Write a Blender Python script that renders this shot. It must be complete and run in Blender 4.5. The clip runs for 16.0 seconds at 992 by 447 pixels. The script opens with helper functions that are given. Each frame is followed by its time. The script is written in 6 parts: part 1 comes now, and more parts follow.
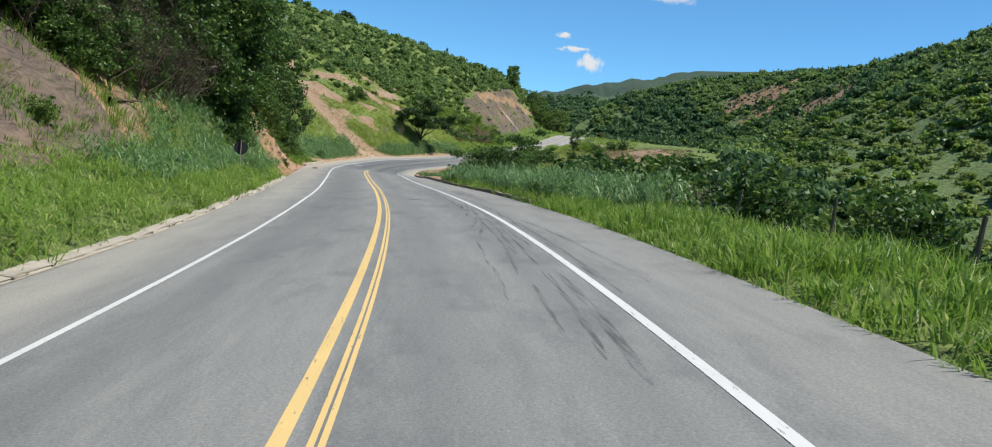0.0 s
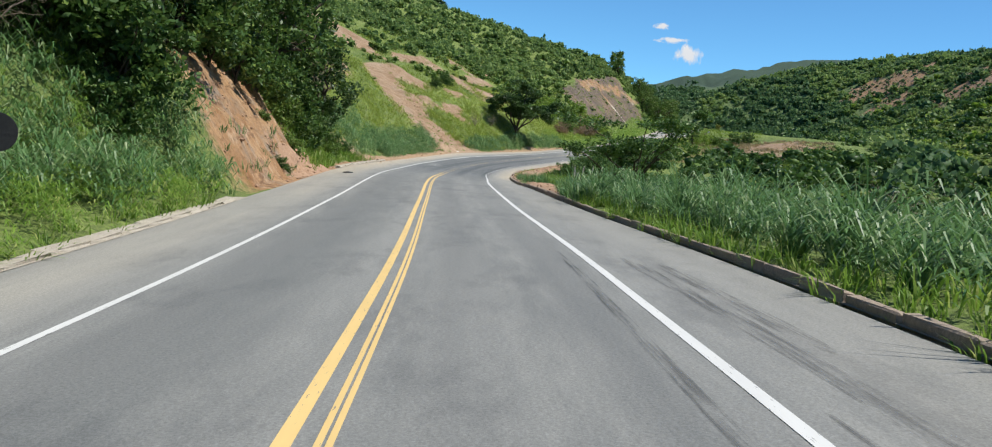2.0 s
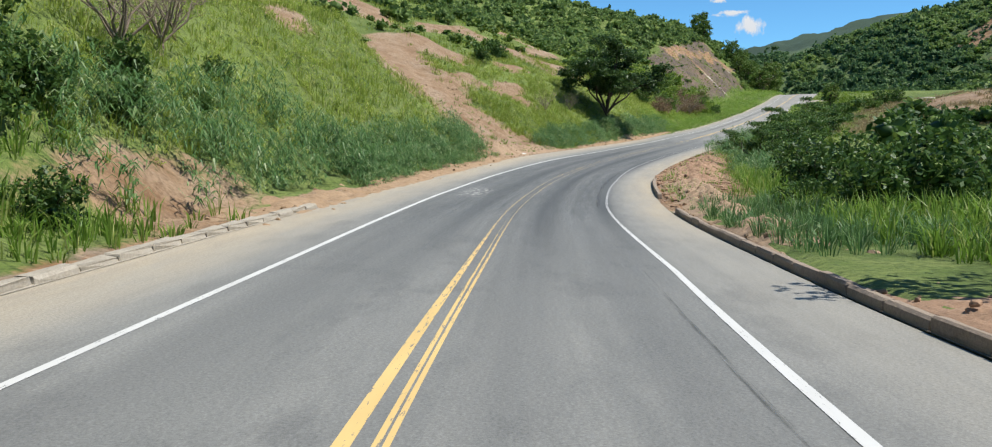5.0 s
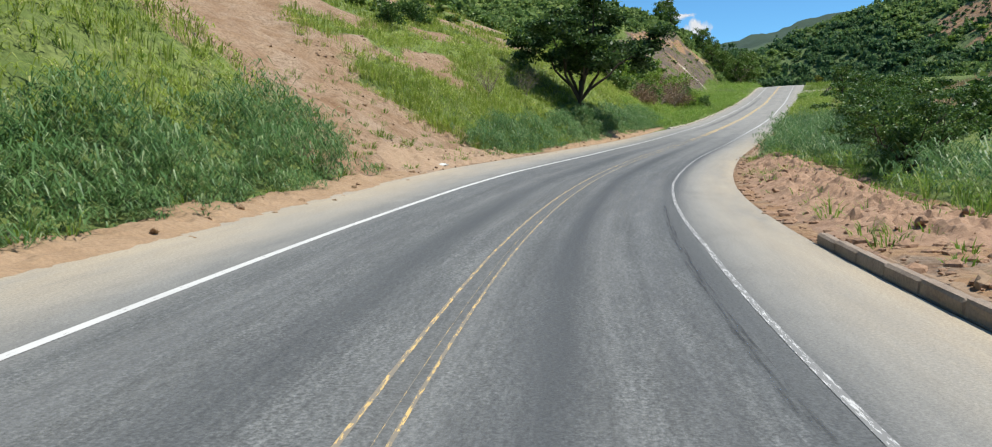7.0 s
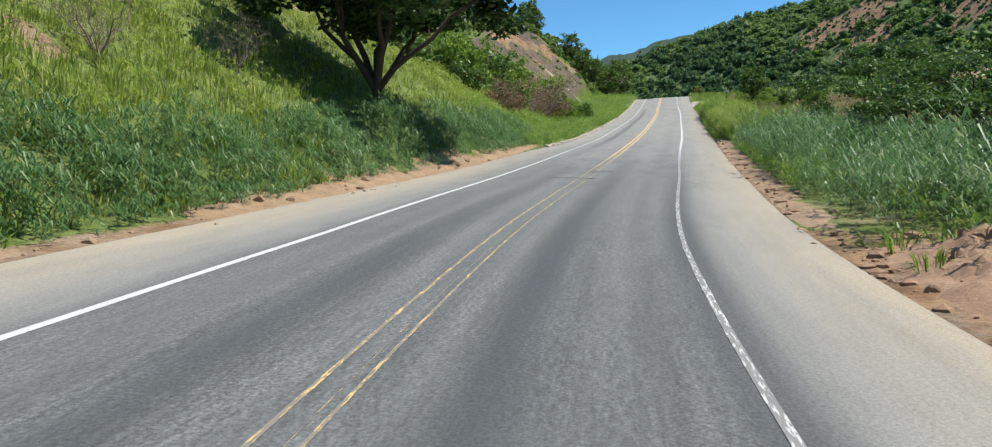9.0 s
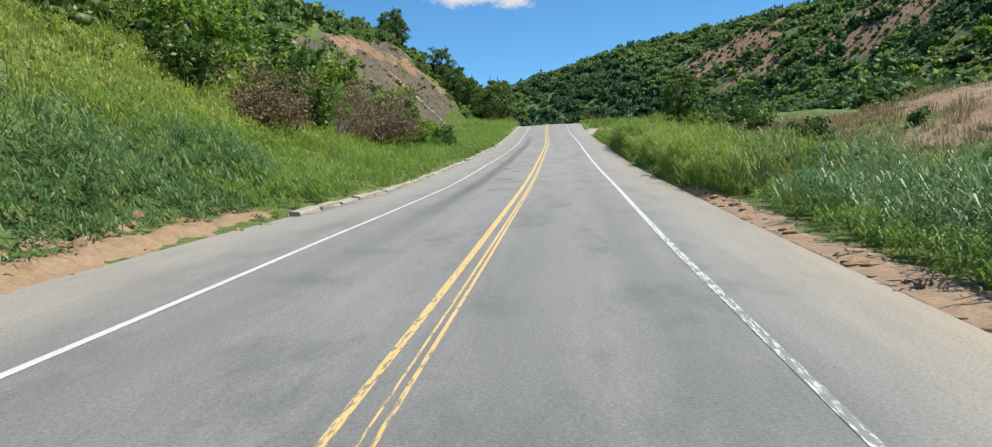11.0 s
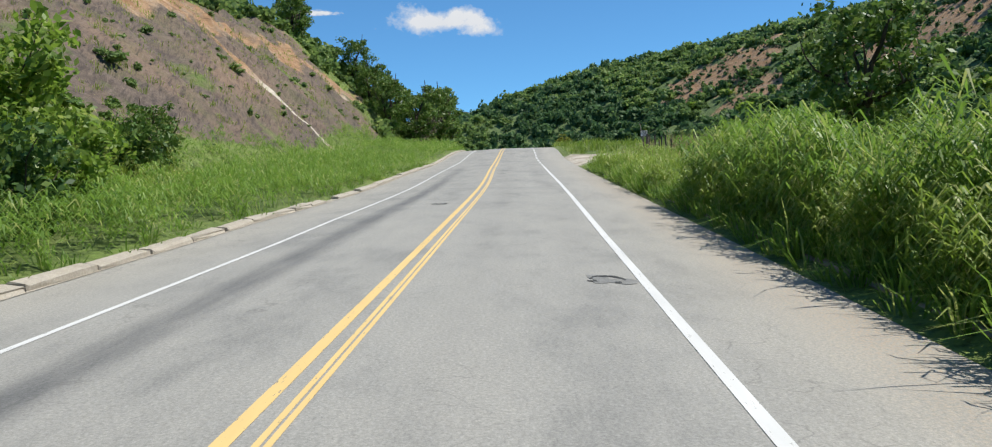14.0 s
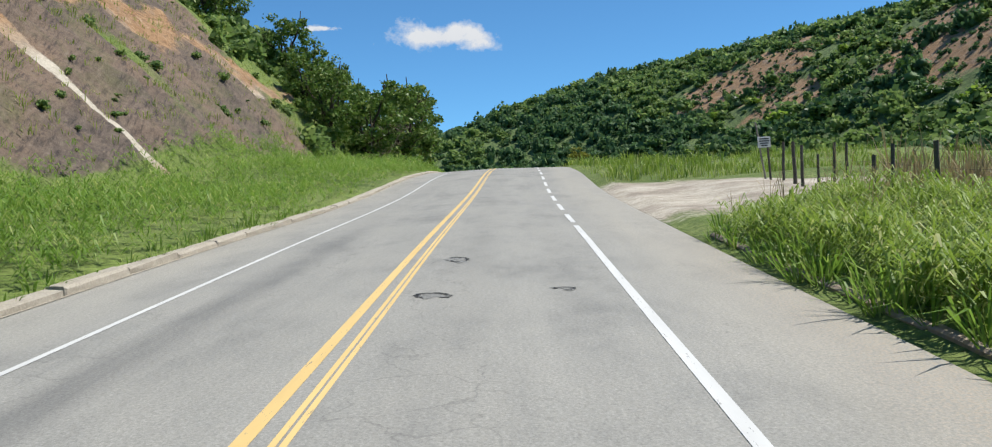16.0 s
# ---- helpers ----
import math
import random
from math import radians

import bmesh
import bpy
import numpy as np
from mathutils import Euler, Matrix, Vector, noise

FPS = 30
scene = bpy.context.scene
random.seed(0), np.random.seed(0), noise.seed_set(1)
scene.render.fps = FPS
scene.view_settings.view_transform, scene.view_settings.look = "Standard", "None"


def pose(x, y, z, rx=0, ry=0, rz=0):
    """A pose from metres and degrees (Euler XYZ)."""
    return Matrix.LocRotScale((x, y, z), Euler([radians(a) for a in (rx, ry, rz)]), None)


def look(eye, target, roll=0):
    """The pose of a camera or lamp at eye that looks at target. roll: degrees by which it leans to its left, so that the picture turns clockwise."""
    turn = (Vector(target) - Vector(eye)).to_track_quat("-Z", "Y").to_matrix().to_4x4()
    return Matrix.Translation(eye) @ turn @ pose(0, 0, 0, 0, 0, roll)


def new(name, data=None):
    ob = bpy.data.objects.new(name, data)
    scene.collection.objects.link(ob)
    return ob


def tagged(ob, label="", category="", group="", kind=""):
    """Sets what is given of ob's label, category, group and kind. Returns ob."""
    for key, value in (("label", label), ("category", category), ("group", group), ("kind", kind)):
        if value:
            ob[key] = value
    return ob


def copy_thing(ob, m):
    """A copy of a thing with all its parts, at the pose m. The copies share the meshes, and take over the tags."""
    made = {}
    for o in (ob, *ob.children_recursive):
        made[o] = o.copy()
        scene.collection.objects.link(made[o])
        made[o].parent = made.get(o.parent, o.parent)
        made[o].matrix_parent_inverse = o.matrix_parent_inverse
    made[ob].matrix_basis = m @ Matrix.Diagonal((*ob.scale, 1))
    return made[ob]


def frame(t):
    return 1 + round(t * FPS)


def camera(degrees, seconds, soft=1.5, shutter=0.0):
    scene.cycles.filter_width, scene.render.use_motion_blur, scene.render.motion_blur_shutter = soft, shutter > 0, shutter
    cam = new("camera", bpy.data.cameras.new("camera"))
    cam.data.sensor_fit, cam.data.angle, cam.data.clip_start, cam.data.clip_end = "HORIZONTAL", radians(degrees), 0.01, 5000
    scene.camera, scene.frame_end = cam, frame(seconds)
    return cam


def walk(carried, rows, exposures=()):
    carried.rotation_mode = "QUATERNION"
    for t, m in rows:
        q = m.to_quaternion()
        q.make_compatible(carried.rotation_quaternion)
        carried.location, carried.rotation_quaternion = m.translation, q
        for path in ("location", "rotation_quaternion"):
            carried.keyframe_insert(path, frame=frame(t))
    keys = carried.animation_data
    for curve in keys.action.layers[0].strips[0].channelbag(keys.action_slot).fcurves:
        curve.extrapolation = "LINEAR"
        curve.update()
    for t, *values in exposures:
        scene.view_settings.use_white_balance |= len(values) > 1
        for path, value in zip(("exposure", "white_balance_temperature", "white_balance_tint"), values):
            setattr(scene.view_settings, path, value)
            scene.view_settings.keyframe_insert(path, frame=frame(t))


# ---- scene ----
cam = camera(60.0, 16.0, 1.1)
# seconds, place in metres, yaw, pitch, lean
ROWS = [
    (0.0, 0.76, -0.05, 1.38, 0.94, -4.29, -6.44),
    (0.5, 0.13, 8.34, 1.41, 2.64, -4.61, -6.65),
    (1.0, -0.75, 16.84, 1.36, 4.29, -4.85, -6.63),
    (1.5, -1.81, 25.28, 1.28, 6.02, -5.10, -6.35),
    (2.0, -3.13, 33.87, 1.15, 7.21, -5.30, -6.06),
    (2.5, -4.57, 42.85, 1.01, 8.12, -5.46, -5.83),
    (3.0, -6.06, 52.00, 0.95, 8.75, -5.63, -4.93),
    (3.5, -7.54, 61.30, 0.79, 9.25, -5.64, -3.07),
    (4.0, -9.11, 70.38, 0.76, 10.06, -5.69, -2.07),
    (4.5, -10.82, 79.63, 0.73, 10.77, -5.68, -0.85),
    (5.0, -12.73, 88.98, 0.60, 11.40, -5.59, 0.01),
    (5.5, -14.57, 98.47, 0.40, 11.67, -5.47, 0.59),
    (6.0, -16.06, 108.08, 0.20, 11.28, -5.33, 0.99),
    (6.5, -16.95, 117.82, 0.04, 9.95, -5.20, 1.31),
    (7.0, -17.67, 127.51, 0.01, 8.24, -5.03, 1.68),
    (7.5, -17.94, 137.45, 0.09, 6.15, -5.00, 1.90),
    (8.0, -17.90, 147.61, 0.18, 3.95, -4.65, 2.26),
    (8.5, -17.46, 157.76, 0.31, 1.62, -4.27, 2.62),
    (9.0, -16.50, 168.22, 0.56, -0.68, -3.98, 2.39),
    (9.5, -15.36, 177.82, 0.88, -2.90, -3.51, 2.02),
    (10.0, -13.74, 187.47, 1.21, -5.24, -3.14, 2.14),
    (10.5, -12.11, 196.97, 1.63, -7.19, -2.71, 2.12),
    (11.0, -10.08, 206.30, 2.12, -8.53, -2.27, 2.24),
    (11.5, -7.80, 215.58, 2.65, -9.41, -1.85, 2.42),
    (12.0, -5.43, 224.95, 3.16, -9.94, -1.48, 2.57),
    (12.5, -3.11, 234.55, 3.77, -10.25, -1.19, 2.59),
    (13.0, -0.84, 244.29, 4.44, -10.60, -0.91, 2.72),
    (13.5, 1.37, 254.04, 5.15, -10.75, -0.69, 2.46),
    (14.0, 3.57, 263.65, 5.80, -10.78, -0.51, 1.67),
    (14.5, 5.78, 273.07, 6.61, -10.88, -0.47, 1.50),
    (15.0, 7.99, 282.72, 7.46, -10.84, -0.02, 1.37),
    (15.5, 10.18, 292.12, 8.28, -10.70, 0.39, 1.75),
    (16.0, 12.12, 301.35, 9.19, -10.78, 0.52, 1.81),
]
walk(cam, [(t, pose(x, y, z, 90 + pitch, roll, yaw)) for t, x, y, z, yaw, pitch, roll in ROWS])

# ---- light ----
SUN_UP, SUN_TURN = 60.0, 97.0      # degrees above the horizon, degrees from +y towards +x
world = bpy.data.worlds.new("sky")
scene.world = world
world.use_nodes = True
wn = world.node_tree
sky = wn.nodes.new("ShaderNodeTexSky")
sky.sky_type, sky.sun_disc = "NISHITA", False
sky.sun_elevation, sky.sun_rotation = radians(SUN_UP), radians(SUN_TURN)
sky.altitude, sky.air_density, sky.dust_density, sky.ozone_density = 3200, 1.0, 0.1, 4.0
deep = wn.nodes.new("ShaderNodeMix")
deep.data_type, deep.blend_type = "RGBA", "MULTIPLY"
deep.inputs[0].default_value, deep.inputs[7].default_value = 1.0, (0.60, 0.98, 1.08, 1)
wn.links.new(sky.outputs[0], deep.inputs[6])
wn.links.new(deep.outputs[2], wn.nodes["Background"].inputs[0])
wn.nodes["Background"].inputs[1].default_value = 0.106
sun_data = bpy.data.lights.new("sun", "SUN")
sun_data.energy, sun_data.angle, sun_data.color = 4.3, radians(0.6), (1.0, 0.975, 0.90)
sun = new("sun", sun_data)
su, st = radians(SUN_UP), radians(SUN_TURN)
sun.matrix_world = look((100 * math.cos(su) * math.sin(st), 100 * math.cos(su) * math.cos(st), 100 * math.sin(su)), (0, 0, 0))
scene.view_settings.exposure = 0.5


# ---- materials ----
class Nodes:
    """A short hand for building node materials."""

    def __init__(self, name):
        self.mat = bpy.data.materials.new(name)
        self.mat.use_nodes = True
        self.tree = self.mat.node_tree
        self.bsdf = self.tree.nodes["Principled BSDF"]
        self.out = self.tree.nodes["Material Output"]
        self.bsdf.inputs["Specular IOR Level"].default_value = 0.3

    def add(self, kind, **inputs):
        node = self.tree.nodes.new(kind)
        for key, value in inputs.items():
            self.set(node.inputs[key.replace("_", " ")], value)
        return node

    def set(self, socket, value):
        if isinstance(value, bpy.types.NodeSocket):
            self.tree.links.new(value, socket)
        else:
            socket.default_value = value

    def place(self):
        return self.add("ShaderNodeNewGeometry").outputs["Position"]

    def uv(self):
        return self.add("ShaderNodeTexCoord").outputs["UV"]

    def stretch(self, vec, x, y, z=1.0):
        node = self.add("ShaderNodeMapping", Vector=vec)
        node.inputs["Scale"].default_value = (x, y, z)
        return node.outputs[0]

    def noise(self, vec, scale, detail=4.0, rough=0.6):
        return self.add("ShaderNodeTexNoise", Vector=vec, Scale=scale, Detail=detail, Roughness=rough).outputs["Fac"]

    def voronoi(self, vec, scale, feature="F1"):
        node = self.add("ShaderNodeTexVoronoi", Vector=vec, Scale=scale)
        node.feature = feature
        return node.outputs["Distance"]

    def ramp(self, fac, *stops):
        node = self.add("ShaderNodeValToRGB", Fac=fac)
        band = node.color_ramp.elements
        while len(band) < len(stops):
            band.new(0.5)
        for e, (at, col) in zip(band, stops):
            e.position = at
            e.color = (*col, 1) if isinstance(col, tuple) else (col, col, col, 1)
        return node.outputs[0]

    def mix(self, fac, a, b, blend="MIX"):
        node = self.tree.nodes.new("ShaderNodeMix")
        node.data_type, node.blend_type = "RGBA", blend
        for socket, value in ((node.inputs[0], fac), (node.inputs[6], a), (node.inputs[7], b)):
            if isinstance(value, tuple):
                value = (*value, 1)
            self.set(socket, value)
        return node.outputs[2]

    def math(self, op, a, b=0.0, c=0.0):
        node = self.tree.nodes.new("ShaderNodeMath")
        node.operation = op
        for socket, value in zip(node.inputs, (a, b, c)):
            self.set(socket, value)
        return node.outputs[0]

    def band(self, value, a, b, c, d):
        """0 below a, 1 from b to c, 0 above d."""
        up = self.add("ShaderNodeMapRange", Value=value, From_Min=a, From_Max=b).outputs[0]
        down = self.add("ShaderNodeMapRange", Value=value, From_Min=d, From_Max=c).outputs[0]
        return self.math("MULTIPLY", up, down)

    def bump(self, height, strength, distance):
        node = self.add("ShaderNodeBump", Height=height, Strength=strength, Distance=distance)
        self.set(self.bsdf.inputs["Normal"], node.outputs[0])

    def colour(self, value, rough=0.9):
        self.set(self.bsdf.inputs["Base Color"], (*value, 1) if isinstance(value, tuple) else value)
        self.set(self.bsdf.inputs["Roughness"], rough)
        return self.mat


def leaf_material(name, dark, light, tip=None, shine=0.45, through_light=0.35, patch=0.08, rough=0.0):
    """Leaves or grass: each leaf has its own tone, patches vary over metres, and light passes through."""
    n = Nodes(name)
    one = n.add("ShaderNodeNewGeometry").outputs["Random Per Island"]
    broad = n.ramp(n.math("ADD", n.math("MULTIPLY", n.noise(n.place(), patch, 3.0), 0.5), n.math("MULTIPLY", n.noise(n.place(), patch * 9, 2.0), 0.5)), (0.36, 0.0), (0.64, 1.0))
    base = n.mix(n.math("MULTIPLY_ADD", one, 0.55, n.math("MULTIPLY", broad, 0.45)), dark, light)
    if tip:
        base = n.mix(n.ramp(one, (0.80, 0.0), (0.97, 1.0)), base, tip)
    n.colour(base, shine)
    if rough:
        n.bump(n.noise(n.place(), 1.4, 5.0, 0.7), 1.0, rough)
    glow = n.add("ShaderNodeBsdfTranslucent", Color=base)
    both = n.add("ShaderNodeMixShader", Fac=through_light)
    n.tree.links.new(n.bsdf.outputs[0], both.inputs[1])
    n.tree.links.new(glow.outputs[0], both.inputs[2])
    n.tree.links.new(both.outputs[0], n.out.inputs[0])
    return n.mat


def asphalt_material():
    n = Nodes("dusty_asphalt")
    uv = n.uv()
    part = n.add("ShaderNodeSeparateXYZ", Vector=uv)
    along, across = part.outputs[0], part.outputs[1]
    grit = n.noise(uv, 38.0, 2.0, 0.8)
    fine = n.noise(uv, 20.0, 5.0, 0.7)
    mid = n.noise(n.stretch(uv, 0.25, 1.6), 1.3, 6.0, 0.68)
    wide = n.noise(n.stretch(uv, 0.03, 0.6), 1.0, 5.0, 0.6)
    blotch = n.noise(n.stretch(uv, 0.35, 0.7), 0.8, 6.0, 0.7)
    base = n.mix(n.ramp(wide, (0.3, 0.0), (0.7, 1.0)), (0.150, 0.153, 0.152), (0.225, 0.224, 0.216))
    base = n.mix(n.ramp(mid, (0.40, 0.0), (0.75, 0.6)), base, (0.285, 0.28, 0.265))
    base = n.mix(n.ramp(blotch, (0.36, 0.55), (0.48, 0.0)), base, (0.125, 0.127, 0.128))
    # the older, darker and coarser surface in the bend
    old = n.math("MULTIPLY", n.band(along, 88, 118, 172, 212), n.band(across, -3.8, -3.3, 3.3, 4.4))
    old = n.math("MULTIPLY", old, n.ramp(n.noise(n.stretch(uv, 0.05, 0.9), 1.0, 5.0), (0.25, 0.55), (0.55, 1.0)))
    coarse = n.mix(n.ramp(fine, (0.38, 0.0), (0.66, 1.0)), (0.090, 0.095, 0.096), (0.215, 0.22, 0.218))
    coarse = n.mix(n.ramp(mid, (0.4, 0.0), (0.6, 0.6)), coarse, (0.085, 0.089, 0.092))
    coarse = n.mix(n.ramp(blotch, (0.4, 0.0), (0.62, 0.65)), coarse, (0.125, 0.13, 0.132))
    speck = n.noise(n.stretch(uv, 0.4, 1.5), 9.0, 4.0, 0.75)
    coarse = n.mix(1.0, coarse, n.ramp(speck, (0.38, 0.80), (0.62, 1.20)), "MULTIPLY")
    drag = n.noise(n.stretch(uv, 0.05, 2.4), 1.0, 6.0, 0.65)
    coarse = n.mix(1.0, coarse, n.ramp(drag, (0.36, 0.82), (0.64, 1.18)), "MULTIPLY")
    base = n.mix(old, base, coarse)
    # darker oily strip in the opposite lane, and wheel tracks
    oil = n.math("MULTIPLY", n.band(across, -3.1, -2.0, -1.6, -0.5), n.band(along, 4, 28, 60, 130))
    base = n.mix(n.math("MULTIPLY", oil, n.ramp(wide, (0.25, 0.15), (0.65, 0.6))), base, (0.105, 0.112, 0.115))
    track = n.math("ADD", n.band(across, 0.4, 0.9, 1.1, 1.7), n.band(across, 2.2, 2.6, 2.8, 3.3))
    track = n.math("ADD", track, n.band(across, -3.1, -2.6, -2.4, -1.9))
    base = n.mix(n.math("MULTIPLY", track, n.ramp(mid, (0.35, 0.05), (0.7, 0.42))), base, (0.105, 0.108, 0.112))
    # the far climb is bleached
    base = n.mix(n.math("MULTIPLY", n.band(along, 205, 250, 600, 700), n.ramp(blotch, (0.3, 0.25), (0.6, 0.55))), base, (0.37, 0.35, 0.315))
    bend = n.math("ADD", n.band(across, 0.7, 1.15, 1.35, 1.9), n.band(across, 3.0, 3.4, 3.7, 4.1))
    bend = n.math("MULTIPLY", n.math("ADD", bend, n.band(across, -1.9, -1.5, -1.2, -0.8)), n.band(along, 96, 118, 180, 215))
    base = n.mix(n.math("MULTIPLY", bend, n.ramp(wide, (0.3, 0.25), (0.6, 0.85))), base, (0.070, 0.075, 0.080))
    climb = n.math("MULTIPLY", n.band(across, -2.75, -2.4, -2.2, -1.8), n.band(along, 215, 235, 300, 330))
    base = n.mix(n.math("MULTIPLY", climb, n.ramp(mid, (0.3, 0.3), (0.6, 0.9))), base, (0.115, 0.115, 0.115))
    # pale dust on the shoulders, more of it towards the edge
    dust = n.math("ADD", n.band(across, -9, -8, -4.9, -3.5), n.math("MULTIPLY", n.band(across, 3.7, 4.8, 8, 9), n.add("ShaderNodeMapRange", Value=along, From_Min=50.0, From_Max=120.0, To_Min=0.35, To_Max=1.0).outputs[0]))
    dust = n.math("MULTIPLY", dust, n.ramp(n.noise(n.stretch(uv, 0.06, 0.8), 1.0, 6.0, 0.65), (0.25, 0.30), (0.62, 1.0)))
    base = n.mix(n.math("MULTIPLY", dust, 0.8), base, n.mix(blotch, (0.28, 0.262, 0.23), (0.39, 0.363, 0.318)))
    # washed-down earth
    wash = n.math("ADD", n.math("MULTIPLY", n.band(across, -9, -8, -5.7, -4.1), n.band(along, 66, 88, 196, 222)),
                  n.math("MULTIPLY", n.band(across, 4.4, 5.9, 8, 9), n.band(along, 104, 116, 204, 236)))
    wash = n.math("MULTIPLY", wash, n.ramp(n.noise(n.stretch(uv, 0.18, 1.0), 0.8, 7.0, 0.72), (0.3, 0.15), (0.6, 1.0)))
    base = n.mix(wash, base, n.mix(mid, (0.34, 0.275, 0.20), (0.45, 0.395, 0.31)))
    gravel = n.math("MULTIPLY", n.band(across, 4.6, 5.6, 8, 9), n.band(along, 222, 236, 300, 326))
    base = n.mix(n.math("MULTIPLY", gravel, n.ramp(fine, (0.45, 0.0), (0.6, 0.8))), base, (0.34, 0.26, 0.19))
    base = n.mix(1.0, base, n.ramp(fine, (0.32, 0.80), (0.70, 1.14)), "MULTIPLY")
    base = n.mix(1.0, base, n.ramp(grit, (0.3, (0.80, 0.79, 0.76)), (0.7, (1.17, 1.165, 1.13))), "MULTIPLY")
    # fine cracks on the climb, and a pale scoured patch in the bend
    bent = n.add("ShaderNodeVectorMath")
    n.set(bent.inputs[0], uv)
    n.set(bent.inputs[1], n.add("ShaderNodeTexNoise", Vector=uv, Scale=1.6, Detail=3.0).outputs["Color"])
    crack = n.ramp(n.voronoi(bent.outputs[0], 1.15, "DISTANCE_TO_EDGE"), (0.0, 1.0), (0.022, 0.0))
    where = n.math("MULTIPLY", n.band(along, 205, 250, 330, 360), n.ramp(n.noise(n.stretch(uv, 0.12, 0.45), 1.0, 3.0), (0.50, 0.0), (0.60, 1.0)))
    base = n.mix(n.math("MULTIPLY", n.math("MULTIPLY", crack, where), 0.35), base, (0.075, 0.072, 0.068))
    scour = n.math("MULTIPLY", n.band(along, 121, 123, 126, 128), n.band(across, -3.2, -2.8, -2.2, -1.8))
    scour = n.math("MULTIPLY", scour, n.ramp(n.noise(n.stretch(uv, 1.0, 2.2), 2.2, 3.0, 0.6), (0.50, 0.0), (0.58, 0.8)))
    base = n.mix(scour, base, (0.36, 0.35, 0.325))
    n.bump(n.math("ADD", grit, n.math("ADD", fine, n.math("MULTIPLY", mid, 0.8))), 0.22, 0.015)
    return n.colour(base, 0.85)


def paint_material(name, tone, worn_from, worn_to):
    """Road paint that lies thin and broken between two stations of the road."""
    n = Nodes(name)
    uv = n.uv()
    along = n.add("ShaderNodeSeparateXYZ", Vector=uv).outputs[0]
    wear = n.band(along, worn_from, worn_from + 25, worn_to - 25, worn_to)
    grain = n.noise(n.stretch(uv, 1.2, 9.0), 2.2, 6.0, 0.75)
    gone = n.math("GREATER_THAN", n.math("ADD", grain, n.math("MULTIPLY", wear, 0.16)), 0.62)
    grime = n.noise(n.stretch(uv, 0.6, 3.0), 1.0, 4.0)
    dull = tuple(c * 0.72 for c in tone)
    n.colour(n.mix(n.math("MULTIPLY", gone, 0.85), n.mix(grime, dull, tone), (0.16, 0.158, 0.15)), 0.7)
    return n.mat


def earth_material(name, dark, light, scale=0.6):
    n = Nodes(name)
    p = n.place()
    big = n.noise(p, scale, 6.0, 0.65)
    small = n.noise(p, scale * 14, 5.0, 0.7)
    base = n.mix(big, dark, light)
    base = n.mix(1.0, base, n.ramp(small, (0.3, 0.72), (0.75, 1.15)), "MULTIPLY")
    n.bump(n.math("ADD", n.math("MULTIPLY", big, 2.0), small), 0.5, 0.05)
    return n.colour(base, 0.95)


